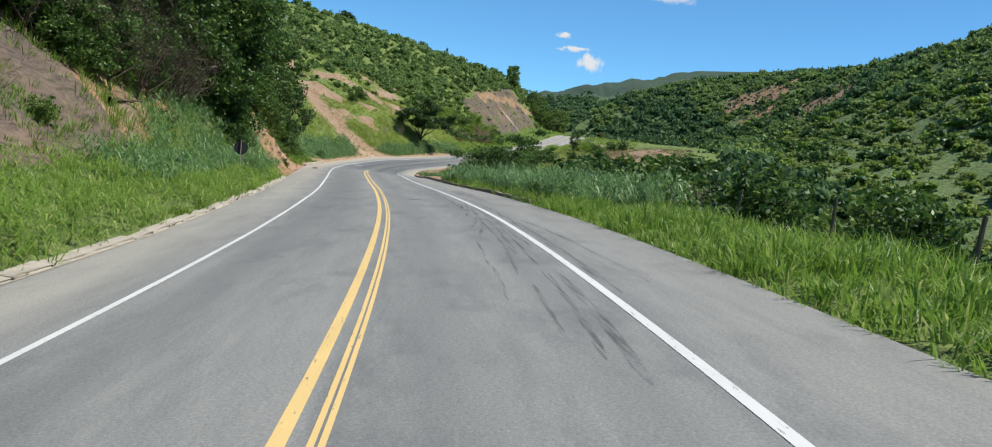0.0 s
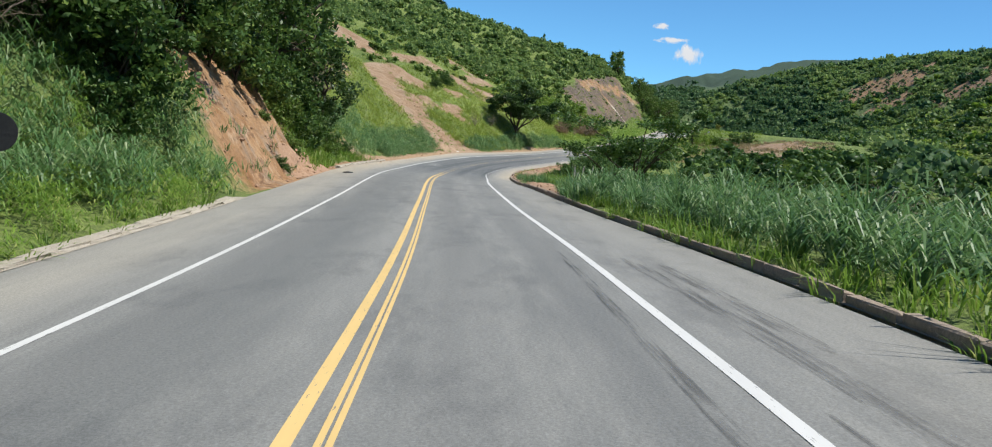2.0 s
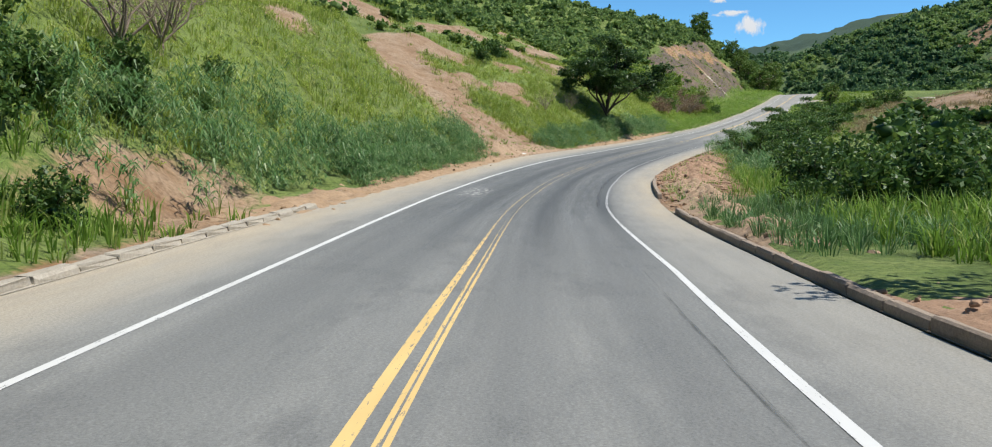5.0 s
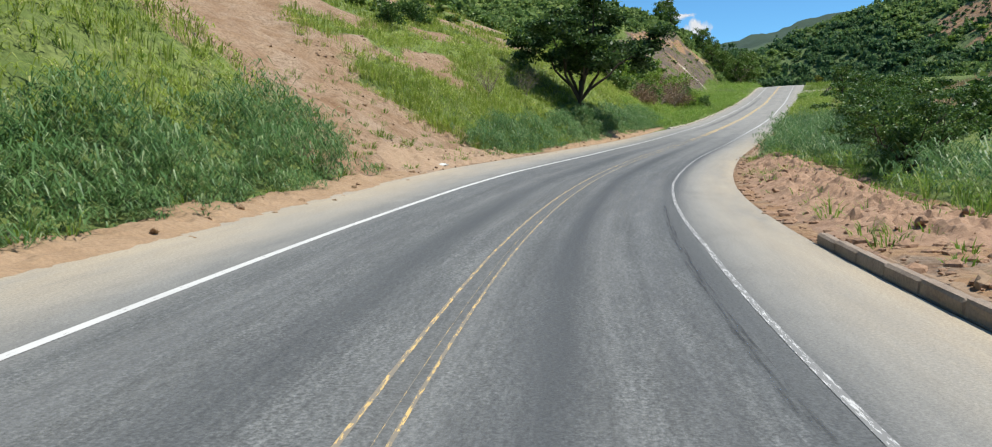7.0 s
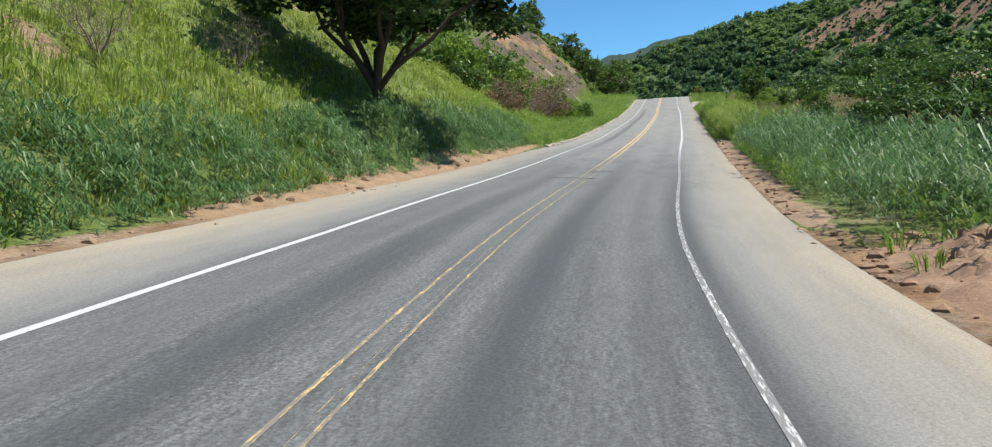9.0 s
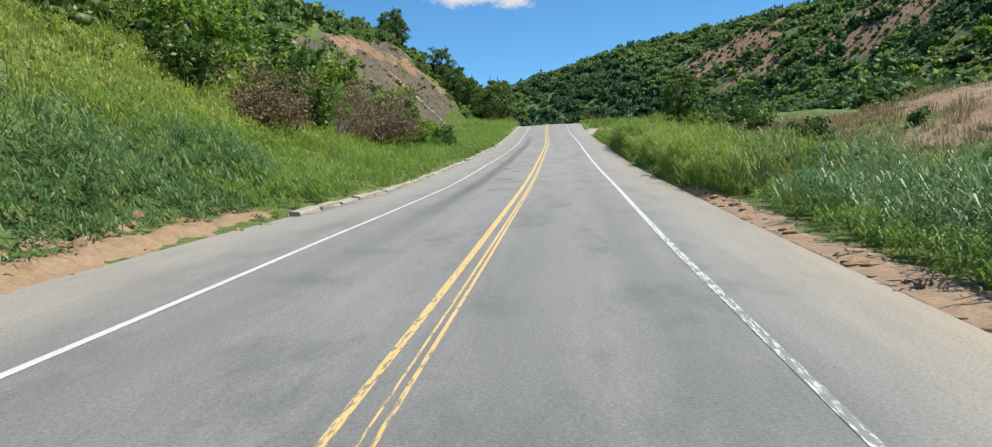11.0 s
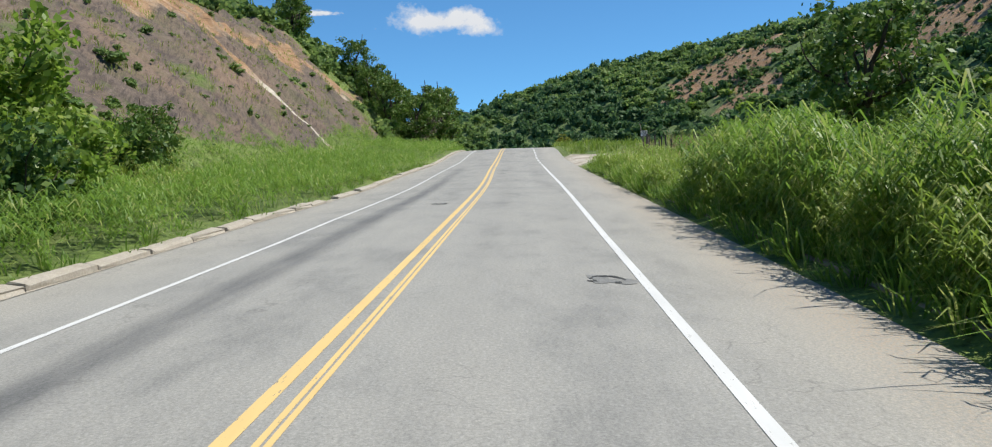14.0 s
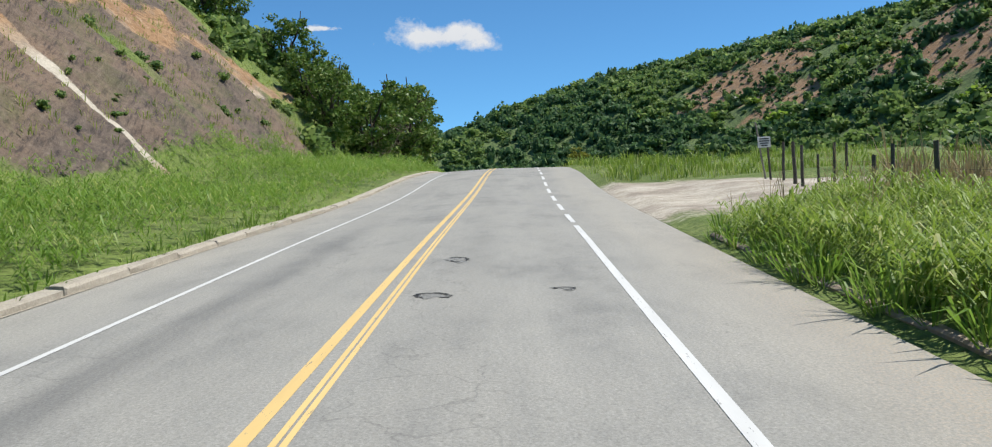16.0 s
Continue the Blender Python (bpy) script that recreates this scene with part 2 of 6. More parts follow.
def ground_material():
    n = Nodes("hillside_ground")
    p = n.place()
    bare = n.add("ShaderNodeAttribute")
    bare.attribute_name = "bare"
    rock = n.add("ShaderNodeAttribute")
    rock.attribute_name = "rock"
    wood = n.add("ShaderNodeAttribute")
    wood.attribute_name = "wood"
    big, mid, small = n.noise(p, 0.05, 5.0), n.noise(p, 0.5, 6.0, 0.7), n.noise(p, 5.0, 6.0, 0.75)
    grass = n.mix(n.ramp(big, (0.35, 0.0), (0.65, 1.0)), (0.080, 0.122, 0.027), (0.175, 0.230, 0.052))
    grass = n.mix(n.ramp(mid, (0.40, 0.0), (0.65, 0.7)), grass, (0.205, 0.240, 0.075))
    grass = n.mix(n.ramp(small, (0.38, 0.7), (0.52, 0.0)), grass, (0.060, 0.092, 0.022))
    grass = n.mix(wood.outputs["Fac"], grass, n.mix(n.ramp(n.noise(p, 0.9, 7.0, 0.8), (0.36, 0.0), (0.62, 1.0)), (0.030, 0.055, 0.020), (0.165, 0.225, 0.075)))
    # distant land: haze and the shade of missing trees put into darker, bluer colour
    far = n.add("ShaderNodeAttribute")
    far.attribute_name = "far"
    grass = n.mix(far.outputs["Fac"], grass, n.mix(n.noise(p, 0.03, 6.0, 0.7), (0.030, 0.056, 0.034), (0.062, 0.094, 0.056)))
    streak = n.noise(n.stretch(p, 0.5, 0.5, 0.08), 1.6, 5.0, 0.7)
    soil = n.mix(n.ramp(mid, (0.32, 0.0), (0.66, 1.0)), (0.20, 0.112, 0.057), (0.33, 0.225, 0.140))
    soil = n.mix(n.ramp(n.noise(p, 0.22, 5.0, 0.65), (0.50, 0.0), (0.64, 0.8)), soil, (0.36, 0.27, 0.19))
    soil = n.mix(n.ramp(streak, (0.42, 0.0), (0.7, 0.75)), soil, (0.36, 0.262, 0.176))
    soil = n.mix(n.ramp(small, (0.35, 0.55), (0.5, 0.0)), soil, (0.17, 0.095, 0.05))
    ochre = n.add("ShaderNodeAttribute")
    ochre.attribute_name = "ochre"
    clay = n.mix(n.ramp(mid, (0.34, 0.0), (0.62, 1.0)), (0.25, 0.125, 0.052), (0.40, 0.25, 0.135))
    clay = n.mix(n.ramp(n.noise(p, 0.30, 5.0, 0.65), (0.52, 0.0), (0.62, 0.9)), clay, (0.25, 0.195, 0.145))
    clay = n.mix(n.ramp(n.noise(p, 2.2, 6.0, 0.75), (0.36, 0.85), (0.46, 0.0)), clay, (0.20, 0.095, 0.045))
    ledge = n.noise(n.stretch(p, 0.35, 0.35, 1.5), 1.5, 6.0, 0.7)
    clay = n.mix(n.ramp(ledge, (0.38, 0.9), (0.47, 0.0)), clay, (0.15, 0.080, 0.042))
    clay = n.mix(n.ramp(n.noise(n.stretch(p, 1.2, 1.2, 0.14), 1.2, 5.0, 0.7), (0.56, 0.0), (0.66, 0.8)), clay, (0.44, 0.31, 0.20))
    soil = n.mix(ochre.outputs["Fac"], soil, clay)
    tilt = n.add("ShaderNodeMapping", Vector=p)
    tilt.inputs["Rotation"].default_value, tilt.inputs["Scale"].default_value = (0.3, 0.6, 0.2), (0.25, 0.5, 1.3)
    layers = n.noise(tilt.outputs[0], 1.3, 8.0, 0.75)
    stone = n.mix(n.ramp(layers, (0.3, 0.0), (0.7, 1.0)), (0.080, 0.061, 0.050), (0.180, 0.137, 0.107))
    stone = n.mix(n.ramp(n.noise(p, 0.12, 4.0), (0.42, 0.0), (0.66, 0.7)), stone, (0.25, 0.165, 0.11))
    hatch = n.add("ShaderNodeMapping", Vector=p)
    hatch.inputs["Rotation"].default_value, hatch.inputs["Scale"].default_value = (0.0, 0.75, 0.3), (5.0, 0.6, 0.8)
    strokes = n.noise(hatch.outputs[0], 1.0, 5.0, 0.75)
    stone = n.mix(n.ramp(strokes, (0.36, 0.8), (0.50, 0.0)), stone, (0.040, 0.033, 0.033))
    stone = n.mix(n.ramp(strokes, (0.55, 0.0), (0.68, 0.7)), stone, (0.22, 0.172, 0.135))
    stone = n.mix(n.ramp(n.noise(p, 0.25, 6.0, 0.7), (0.52, 0.0), (0.66, 0.5)), stone, (0.125, 0.125, 0.055))
    streaky = n.math("MULTIPLY", rock.outputs["Fac"], n.math("SUBTRACT", 1.0, ochre.outputs["Fac"]))
    soil = n.mix(n.ramp(streaky, (0.2, 0.0), (0.5, 1.0)), soil, n.mix(mid, (0.40, 0.34, 0.27), (0.62, 0.56, 0.46)))
    pale = n.add("ShaderNodeAttribute")
    pale.attribute_name = "pale"
    drift = n.ramp(n.noise(p, 0.45, 6.0, 0.7), (0.40, 0.0), (0.62, 1.0))
    soil = n.mix(pale.outputs["Fac"], soil, n.mix(drift, n.mix(mid, (0.26, 0.215, 0.17), (0.40, 0.34, 0.27)), (0.54, 0.48, 0.39)))
    redge = n.math("ADD", rock.outputs["Fac"], n.math("MULTIPLY_ADD", n.math("ADD", mid, n.math("MULTIPLY", small, 0.6)), 0.5, -0.40))
    base = n.mix(n.ramp(redge, (0.42, 0.0), (0.58, 1.0)), grass, stone)
    edge = n.math("ADD", bare.outputs["Fac"], n.math("MULTIPLY_ADD", n.math("ADD", mid, n.math("MULTIPLY", small, 0.6)), 0.7, -0.56))
    base = n.mix(n.ramp(edge, (0.42, 0.0), (0.58, 1.0)), base, soil)
    base = n.mix(1.0, base, n.ramp(small, (0.3, 0.65), (0.75, 1.2)), "MULTIPLY")
    n.bump(n.math("ADD", n.math("MULTIPLY", mid, 3.5), n.math("ADD", n.math("MULTIPLY", small, 1.3), layers)), 0.55, 0.12)
    return n.colour(base, 0.95)


ASPHALT = asphalt_material()
WHITE_CLEAN = paint_material("clean_white_road_paint", (0.64, 0.63, 0.60), 700, 800)
WHITE = paint_material("white_road_paint", (0.64, 0.63, 0.60), 96, 236)
YELLOW = paint_material("yellow_road_paint", (0.72, 0.50, 0.20), 88, 225)
GROUND = ground_material()
CONCRETE = earth_material("weathered_concrete", (0.20, 0.145, 0.105), (0.42, 0.34, 0.265), 1.2)
KERB_PALE = earth_material("pale_rough_kerb", (0.30, 0.26, 0.205), (0.50, 0.445, 0.365), 1.5)
RED_EARTH = earth_material("red_brown_earth", (0.24, 0.135, 0.080), (0.46, 0.305, 0.20), 1.3)
ORANGE_EARTH = earth_material("orange_earth", (0.25, 0.155, 0.085), (0.42, 0.295, 0.185), 0.9)
TAN_EARTH = earth_material("tan_earth", (0.27, 0.175, 0.105), (0.43, 0.31, 0.205), 0.9)
BARK = earth_material("dark_bark", (0.045, 0.034, 0.025), (0.12, 0.09, 0.065), 2.0)
GREY_WOOD = earth_material("grey_weathered_wood", (0.16, 0.14, 0.115), (0.36, 0.33, 0.28), 3.0)
PALE_WOOD = earth_material("pale_weathered_wood", (0.27, 0.245, 0.205), (0.48, 0.45, 0.39), 3.0)
DARK_WOOD = earth_material("dark_weathered_wood", (0.06, 0.052, 0.042), (0.16, 0.14, 0.115), 3.0)
TWIG = earth_material("dry_twig", (0.20, 0.15, 0.11), (0.36, 0.29, 0.22), 2.0)
PATCH = earth_material("broken_asphalt", (0.035, 0.036, 0.036), (0.095, 0.095, 0.09), 5.0)
WORN = earth_material("worn_asphalt", (0.17, 0.167, 0.158), (0.29, 0.285, 0.265), 6.0)
RUBBER = earth_material("tyre_rubber", (0.02, 0.02, 0.022), (0.055, 0.055, 0.056), 6.0)
LEAF_DARK = leaf_material("dark_leaves", (0.020, 0.048, 0.014), (0.070, 0.130, 0.032), (0.13, 0.20, 0.05))
LEAF_TREE = leaf_material("tree_leaves", (0.028, 0.068, 0.016), (0.095, 0.175, 0.036), (0.19, 0.27, 0.06))
LEAF_MID = leaf_material("green_leaves", (0.052, 0.112, 0.020), (0.165, 0.255, 0.050), (0.24, 0.29, 0.08))
LEAF_FAR = leaf_material("hillside_leaves", (0.082, 0.150, 0.044), (0.245, 0.345, 0.095), (0.31, 0.39, 0.12), 0.6, 0.50, 0.02)
LEAF_FAR_DARK = leaf_material("dark_hillside_leaves", (0.038, 0.090, 0.036), (0.130, 0.225, 0.080), (0.18, 0.28, 0.095), 0.6, 0.45, 0.02)
LEAF_FAR_LIGHT = leaf_material("light_hillside_leaves", (0.110, 0.175, 0.042), (0.275, 0.350, 0.090), (0.36, 0.40, 0.13), 0.6, 0.55, 0.02)
LEAF_DRY = leaf_material("dry_reddish_leaves", (0.19, 0.120, 0.075), (0.33, 0.225, 0.14), (0.16, 0.15, 0.06), 0.7, 0.35)
LEAF_YELLOW = leaf_material("yellow_leaves", (0.16, 0.17, 0.03), (0.34, 0.33, 0.06), None, 0.5, 0.35)
LEAF_BRIGHT = leaf_material("bright_leaves", (0.100, 0.190, 0.022), (0.260, 0.370, 0.055), (0.38, 0.44, 0.11), 0.45, 0.55)
GRASS_BLUE = leaf_material("tall_blue_green_grass", (0.056, 0.135, 0.040), (0.165, 0.285, 0.095), (0.32, 0.40, 0.20), 0.42, 0.40)
GRASS_FRESH = leaf_material("fresh_green_grass", (0.095, 0.185, 0.024), (0.260, 0.400, 0.062), (0.38, 0.42, 0.13), 0.45, 0.5)
GRASS_LIGHT = leaf_material("yellow_green_grass", (0.135, 0.215, 0.026), (0.325, 0.430, 0.070), (0.48, 0.49, 0.19), 0.5, 0.45)
GRASS_SLOPE = leaf_material("sunlit_slope_grass", (0.185, 0.255, 0.035), (0.400, 0.480, 0.090), (0.54, 0.53, 0.22), 0.55, 0.5)
GRASS_DRY = leaf_material("dry_straw_grass", (0.24, 0.18, 0.09), (0.42, 0.33, 0.18), None, 0.6, 0.3)

# ---- the road's line: station, x, y, height, cross slope in degrees (right side up) ----
LINE = np.array([
    (-60, 0.56, -53.93, -0.64, 6.01), (-40, 1.18, -33.90, -0.75, 6.01), (-20, 0.81, -13.87, -0.87, 6.01), (0, -0.54, 6.21, -0.78, 5.98),
    (20, -2.88, 26.10, -0.85, 5.96), (40, -6.02, 45.86, -1.10, 5.29), (60, -9.68, 65.51, -1.33, 3.17), (80, -13.32, 85.19, -1.41, 0.49),
    (100, -16.39, 104.95, -1.83, -1.15), (120, -18.92, 124.73, -2.09, -1.40), (140, -19.90, 144.65, -1.92, -1.83),
])
LINE = np.vstack([LINE, np.array([
    (160, -19.05, 164.55, -1.52, -3.35), (180, -16.41, 184.28, -0.89, -3.49), (200, -12.24, 203.74, -0.02, -2.78), (220, -7.73, 223.17, 1.08, -3.05),
    (240, -3.18, 242.66, 2.34, -3.21), (260, 1.24, 262.15, 3.73, -2.89), (280, 5.73, 281.65, 5.38, -2.15), (300, 10.18, 301.14, 7.12, -2.11),
    (320, 14.31, 320.74, 9.01, -1.87), (340, 18.52, 340.29, 10.95, -1.43), (360, 22.87, 359.81, 13.29, -0.68),
])])
LINE = np.vstack([LINE, np.array([
    (380, 27.14, 379.36, 14.95, -0.28), (400, 31.07, 398.80, 15.50, 0.40), (420, 33.87, 418.60, 15.50, 1.40), (440, 35.27, 438.50, 14.80, 2.40),
    (460, 34.87, 458.50, 13.34, 2.40), (480, 32.87, 478.40, 12.74, 2.40), (520, 25.27, 517.70, 11.94, 2.40), (600, 4.27, 594.90, 10.94, 0.40),
])])


def smooth_table(rows, step=1.0):
    """Catmull-Rom through the rows at even stations."""
    s = rows[:, 0]
    at = np.arange(s[0], s[-1], step)
    k = np.clip(np.searchsorted(s, at, side="right") - 1, 0, len(s) - 2)
    slope = np.gradient(rows[:, 1:], s, axis=0)
    h = (s[k + 1] - s[k])[:, None]
    u = ((at - s[k])[:, None]) / h
    a, b, m, q = rows[k, 1:], rows[k + 1, 1:], slope[k] * h, slope[k + 1] * h
    v = (2 * u**3 - 3 * u**2 + 1) * a + (u**3 - 2 * u**2 + u) * m + (-2 * u**3 + 3 * u**2) * b + (u**3 - u**2) * q
    return np.column_stack([at, v])


TABLE = smooth_table(LINE)
HEAD = np.gradient(TABLE[:, 1:3], axis=0)
HEAD /= np.linalg.norm(HEAD, axis=1)[:, None]
ROAD_FROM, ROAD_TO, EDGE = -60.0, 560.0, 6.1


def col(k, s):
    return np.interp(s, TABLE[:, 0], TABLE[:, k])


def ease(x, a, b):
    u = np.clip((x - a) / (b - a), 0, 1)
    return u * u * (3 - 2 * u)


def plan(s, d):
    """Station and offset to the right of the centre line, to x and y. Far from the road the offsets straighten out."""
    s, d = np.broadcast_arrays(np.asarray(s, float), np.asarray(d, float))
    hx, hy = np.interp(s, TABLE[:, 0], HEAD[:, 0]), np.interp(s, TABLE[:, 0], HEAD[:, 1])
    n = np.hypot(hx, hy)
    hx, hy = hx / n, hy / n
    over = s - np.clip(s, TABLE[0, 0], TABLE[-1, 0])
    x, y = col(1, s) + hx * over + d * hy, col(2, s) + hy * over - d * hx
    far = ease(np.abs(d), 60, 260)
    far = np.maximum(far, ease(s, 560, 760))
    return x + far * (d + 6 - x), y + far * (s + 6 - y)


def lattice(ix, iy, seed):
    h = np.sin(ix * 127.1 + iy * 311.7 + seed * 74.7) * 43758.5453
    return h - np.floor(h)


def wave(x, y, size, seed=0, octaves=4):
    """Smooth noise about -1 to 1 with lumps of that size in metres."""
    total, amp, norm = 0.0, 1.0, 0.0
    for o in range(octaves):
        px, py = np.asarray(x) / size, np.asarray(y) / size
        ix, iy = np.floor(px), np.floor(py)
        fx, fy = px - ix, py - iy
        fx, fy = fx * fx * (3 - 2 * fx), fy * fy * (3 - 2 * fy)
        a, b = lattice(ix, iy, seed + o), lattice(ix + 1, iy, seed + o)
        c, e = lattice(ix, iy + 1, seed + o), lattice(ix + 1, iy + 1, seed + o)
        total = total + amp * ((a + (b - a) * fx) * (1 - fy) + (c + (e - c) * fx) * fy - 0.5) * 2
        norm, amp, size = norm + amp, amp * 0.5, size * 0.5
    return total / norm


def key(s, *pairs):
    return np.interp(s, [p[0] for p in pairs], [p[1] for p in pairs])


CROWN = ((-60, -2.00), (0, -2.06), (18, -1.80), (32, -0.00), (60, 0.58), (75, -0.35), (80, -0.13), (100, 1.47), (120, 2.86), (140, 3.16), (152, 3.48), (160, 3.11), (172, 1.78), (180, 1.06), (192, 0.71), (220, -1.05), (240, -3.09), (260, -2.69), (262, -2.74), (280, -2.36), (285, -2.09), (300, -3.16), (320, -3.29), (330, -3.55), (340, -3.54), (360, -3.14), (380, -2.44), (400, -2.01), (440, -0.01))


def road_height(s, d):
    """The two lanes tilt by their own slopes and meet in the middle."""
    d = np.asarray(d)
    return col(3, s) + d * np.tan(np.radians(col(4, s))) + np.maximum(-d, 0) * np.tan(np.radians(key(s, *CROWN)))


def edge_left(s):
    """The left edge of the paving, which narrows on the climb."""
    return EDGE - 0.65 * ease(s, 212, 240)


def ground_height(s, d):
    """The land: road bench, left hillside, right valley and the hills beyond it."""
    s, d = np.broadcast_arrays(np.asarray(s, float), np.asarray(d, float))
    x, y = plan(s, d)
    z0 = road_height(s, np.clip(d, -edge_left(s), EDGE))
    rough = wave(x, y, 9.0, 3)
    broad = wave(x, y, 60.0, 11)
    # left
    u = np.maximum(-d - edge_left(s), 0)
    verge = key(s, (-60, 4.5), (20, 4.6), (40, 4.6), (53, 3.6), (60, 0.9), (74, 0.9), (90, 2.2), (105, 2.5), (130, 3.2), (158, 1.6), (172, 2.0), (190, 1.4), (205, 0.8), (225, 1.6), (250, 4.0), (280, 6.0), (300, 8.0), (326, 9.8), (380, 9.8), (420, 7.0))
    cut = key(s, (-60, 0.7), (20, 0.8), (32, 0.95), (52, 1.2), (66, 1.5), (78, 1.2), (100, 0.9), (135, 1.0), (150, 0.95), (160, 0.58), (172, 0.55), (182, 0.72), (192, 0.82), (205, 0.9), (222, 0.75), (250, 0.66), (280, 0.6), (310, 0.85), (340, 1.0), (390, 1.0), (450, 1.0))
    rise = key(s, (-60, 9), (40, 8), (60, 5), (76, 5), (90, 8), (150, 11), (175, 8), (205, 8), (250, 9), (310, 13), (345, 16), (400, 16), (450, 22))
    on_cut = np.clip(u - verge, 0, rise / cut)
    above = np.maximum(u - verge - rise / cut, 0)
    top = key(s, (-60, 70), (150, 70), (450, 50), (600, 40))
    lip = key(s, (-60, 0.16), (54, 0.16), (62, 0.04), (188, 0.04), (204, 0.16))
    left = -0.04 + lip * ease(u, 0.22, 0.6) + 0.06 * np.minimum(u, verge) + cut * on_cut + top * (1 - np.exp(-0.42 * above / top))
    gully = np.abs(wave(s * 1.0, u * 0.35, 3.2, 83, 3)) * 0.9 + 0.45 * wave(x, y, 2.4, 81)
    left = left + 0.2 * wave(x, y, 1.2, 91, 3) * ease(u, 0.4, 1.6) * (1 - ease(u, 18, 26)) * ease(s, 54, 62) * (1 - ease(s, 192, 206))
    left = left + 0.34 * wave(s * 1.0, u * 2.2, 1.7, 97, 3) * ease(u, 0.5, 1.3) * (1 - ease(u, 5, 7)) * ease(s, 58, 63) * (1 - ease(s, 80, 86))
    left = left + 0.8 * gully * ease(u, 5, 7) * (1 - ease(u, 14, 20)) * ease(s, 16, 24) * (1 - ease(s, 50, 58))
    left = left + 0.7 * gully * ease(u, 0.6, 2.5) * (1 - ease(u, 16, 26)) * ease(s, 56, 66) * (1 - ease(s, 190, 205))
    left = left + (1.2 * wave(x, y, 6.0, 71) + 1.5 * np.abs(wave(x + 0.6 * y, y, 3.4, 73, 3))) * ease(u, 11, 14) * ease(s, 298, 312) * (1 - ease(s, 388, 408)) + rough * np.clip((u - 2) * 0.12, 0, 1.1) + broad * np.clip((u - 12) * 0.12, 0, 5.0)
    # right
    v = np.maximum(d - EDGE, 0)
    flat = key(s, (-60, 4.5), (60, 5.0), (80, 7.0), (120, 7.0), (170, 8.0), (230, 10.0), (290, 12.0), (330, 40.0), (420, 60.0))
    deep = key(s, (-60, 11), (90, 10), (150, 8), (195, 4), (216, 0), (245, -4), (290, -4), (330, -2), (420, 0))
    fall = deep * ease(v - flat, 0, 26)
    foot = key(s, (-60, 120), (150, 105), (300, 70), (450, 55), (600, 25), (700, 0))
    wide = key(s, (-60, 260), (300, 230), (600, 210))
    crest = key(s, (-60, 130), (200, 118), (350, 96), (432, 88), (500, 83), (550, 78), (600, 78), (642, 76), (700, 68), (720, 65), (900, 58))
    hill = crest * ease(v - foot, -15, wide) + broad * 7.0 * ease(v - foot, 0, 60)
    hill = hill + 30 * ease(v, 250, 480)
    hill = hill + 0.35 * ease(v, 2.5, 5.5) * ease(s, 284, 298) * (1 - ease(s, 336, 346))
    rim = key(s, (-60, 0.18), (116, 0.18), (120, 0.05), (125, 0.18), (139, 0.18), (144, 0.05), (232, 0.05), (240, 0.18))
    right = -0.04 + rim * ease(v, 0.22, 0.6) - fall + hill + rough * np.clip((v - 3) * 0.1, 0, 1.0)
    z = z0 + np.where(d < 0, left, right)
    # the valley closes ahead, and a plateau lies behind everything
    z = z + 46 * ease(s, 540, 820) * ease(d, -150, 40) * (1 - 0.6 * ease(d, 40, 200))
    z = z + 105 * ease(np.hypot(x - 300, y - 300), 1000, 1900) + (44 * ease(d, 60, 330) + 30 * ease(d, 400, 700)) * ease(s, 800, 1400) + broad * 12 * ease(s, 600, 1000)
    under = (d < EDGE - 0.25) & (d > 0.25 - edge_left(s)) & (s < ROAD_TO)
    return np.where(under, z0 - 0.35, z)


def spot(s, d, up=0.0):
    x, y = plan(s, d)
    return Vector((float(x), float(y), float(ground_height(s, d)) + up))


def heading(s):
    return math.degrees(math.atan2(-float(np.interp(s, TABLE[:, 0], HEAD[:, 0])), float(np.interp(s, TABLE[:, 0], HEAD[:, 1]))))


# ---- mesh helpers ----
def mesh_of(name, verts, faces, material, smooth=False):
    """A mesh from numpy vertices and one or more face arrays of equal corner counts."""
    me = bpy.data.meshes.new(name)
    if not isinstance(faces, (list, tuple)):
        faces = [faces]
    loops = np.concatenate([f.ravel() for f in faces]).astype(np.int32)
    sizes = np.concatenate([np.full(len(f), f.shape[1], np.int32) for f in faces])
    me.vertices.add(len(verts))
    me.vertices.foreach_set("co", np.ascontiguousarray(verts, np.float32).ravel())
    me.loops.add(len(loops))
    me.loops.foreach_set("vertex_index", loops)
    me.polygons.add(len(sizes))
    me.polygons.foreach_set("loop_start", np.concatenate([[0], np.cumsum(sizes)[:-1]]).astype(np.int32))
    me.polygons.foreach_set("use_smooth", np.full(len(sizes), smooth))
    me.update(calc_edges=True)
    me.materials.append(material)
    return me


def grid_faces(rows, cols):
    i = np.arange(rows - 1)[:, None] * cols + np.arange(cols - 1)[None, :]
    i = i.ravel()
    return np.column_stack([i, i + 1, i + cols + 1, i + cols])


def add_uv(me, uv):
    layer = me.uv_layers.new(name="UVMap")
    idx = np.empty(len(me.loops), np.int32)
    me.loops.foreach_get("vertex_index", idx)
    layer.data.foreach_set("uv", np.ascontiguousarray(uv[idx], np.float32).ravel())


def add_value(me, name, values):
    me.attributes.new(name, "FLOAT", "POINT").data.foreach_set("value", np.ascontiguousarray(values, np.float32))


def thing(name, label, category, at=(0, 0, 0), turn=0.0, group=""):
    ob = new(name)
    ob.empty_display_size = 0.2
    ob.matrix_basis = Matrix.Translation(at) @ pose(0, 0, 0, 0, 0, turn)
    return tagged(ob, label, category, group)


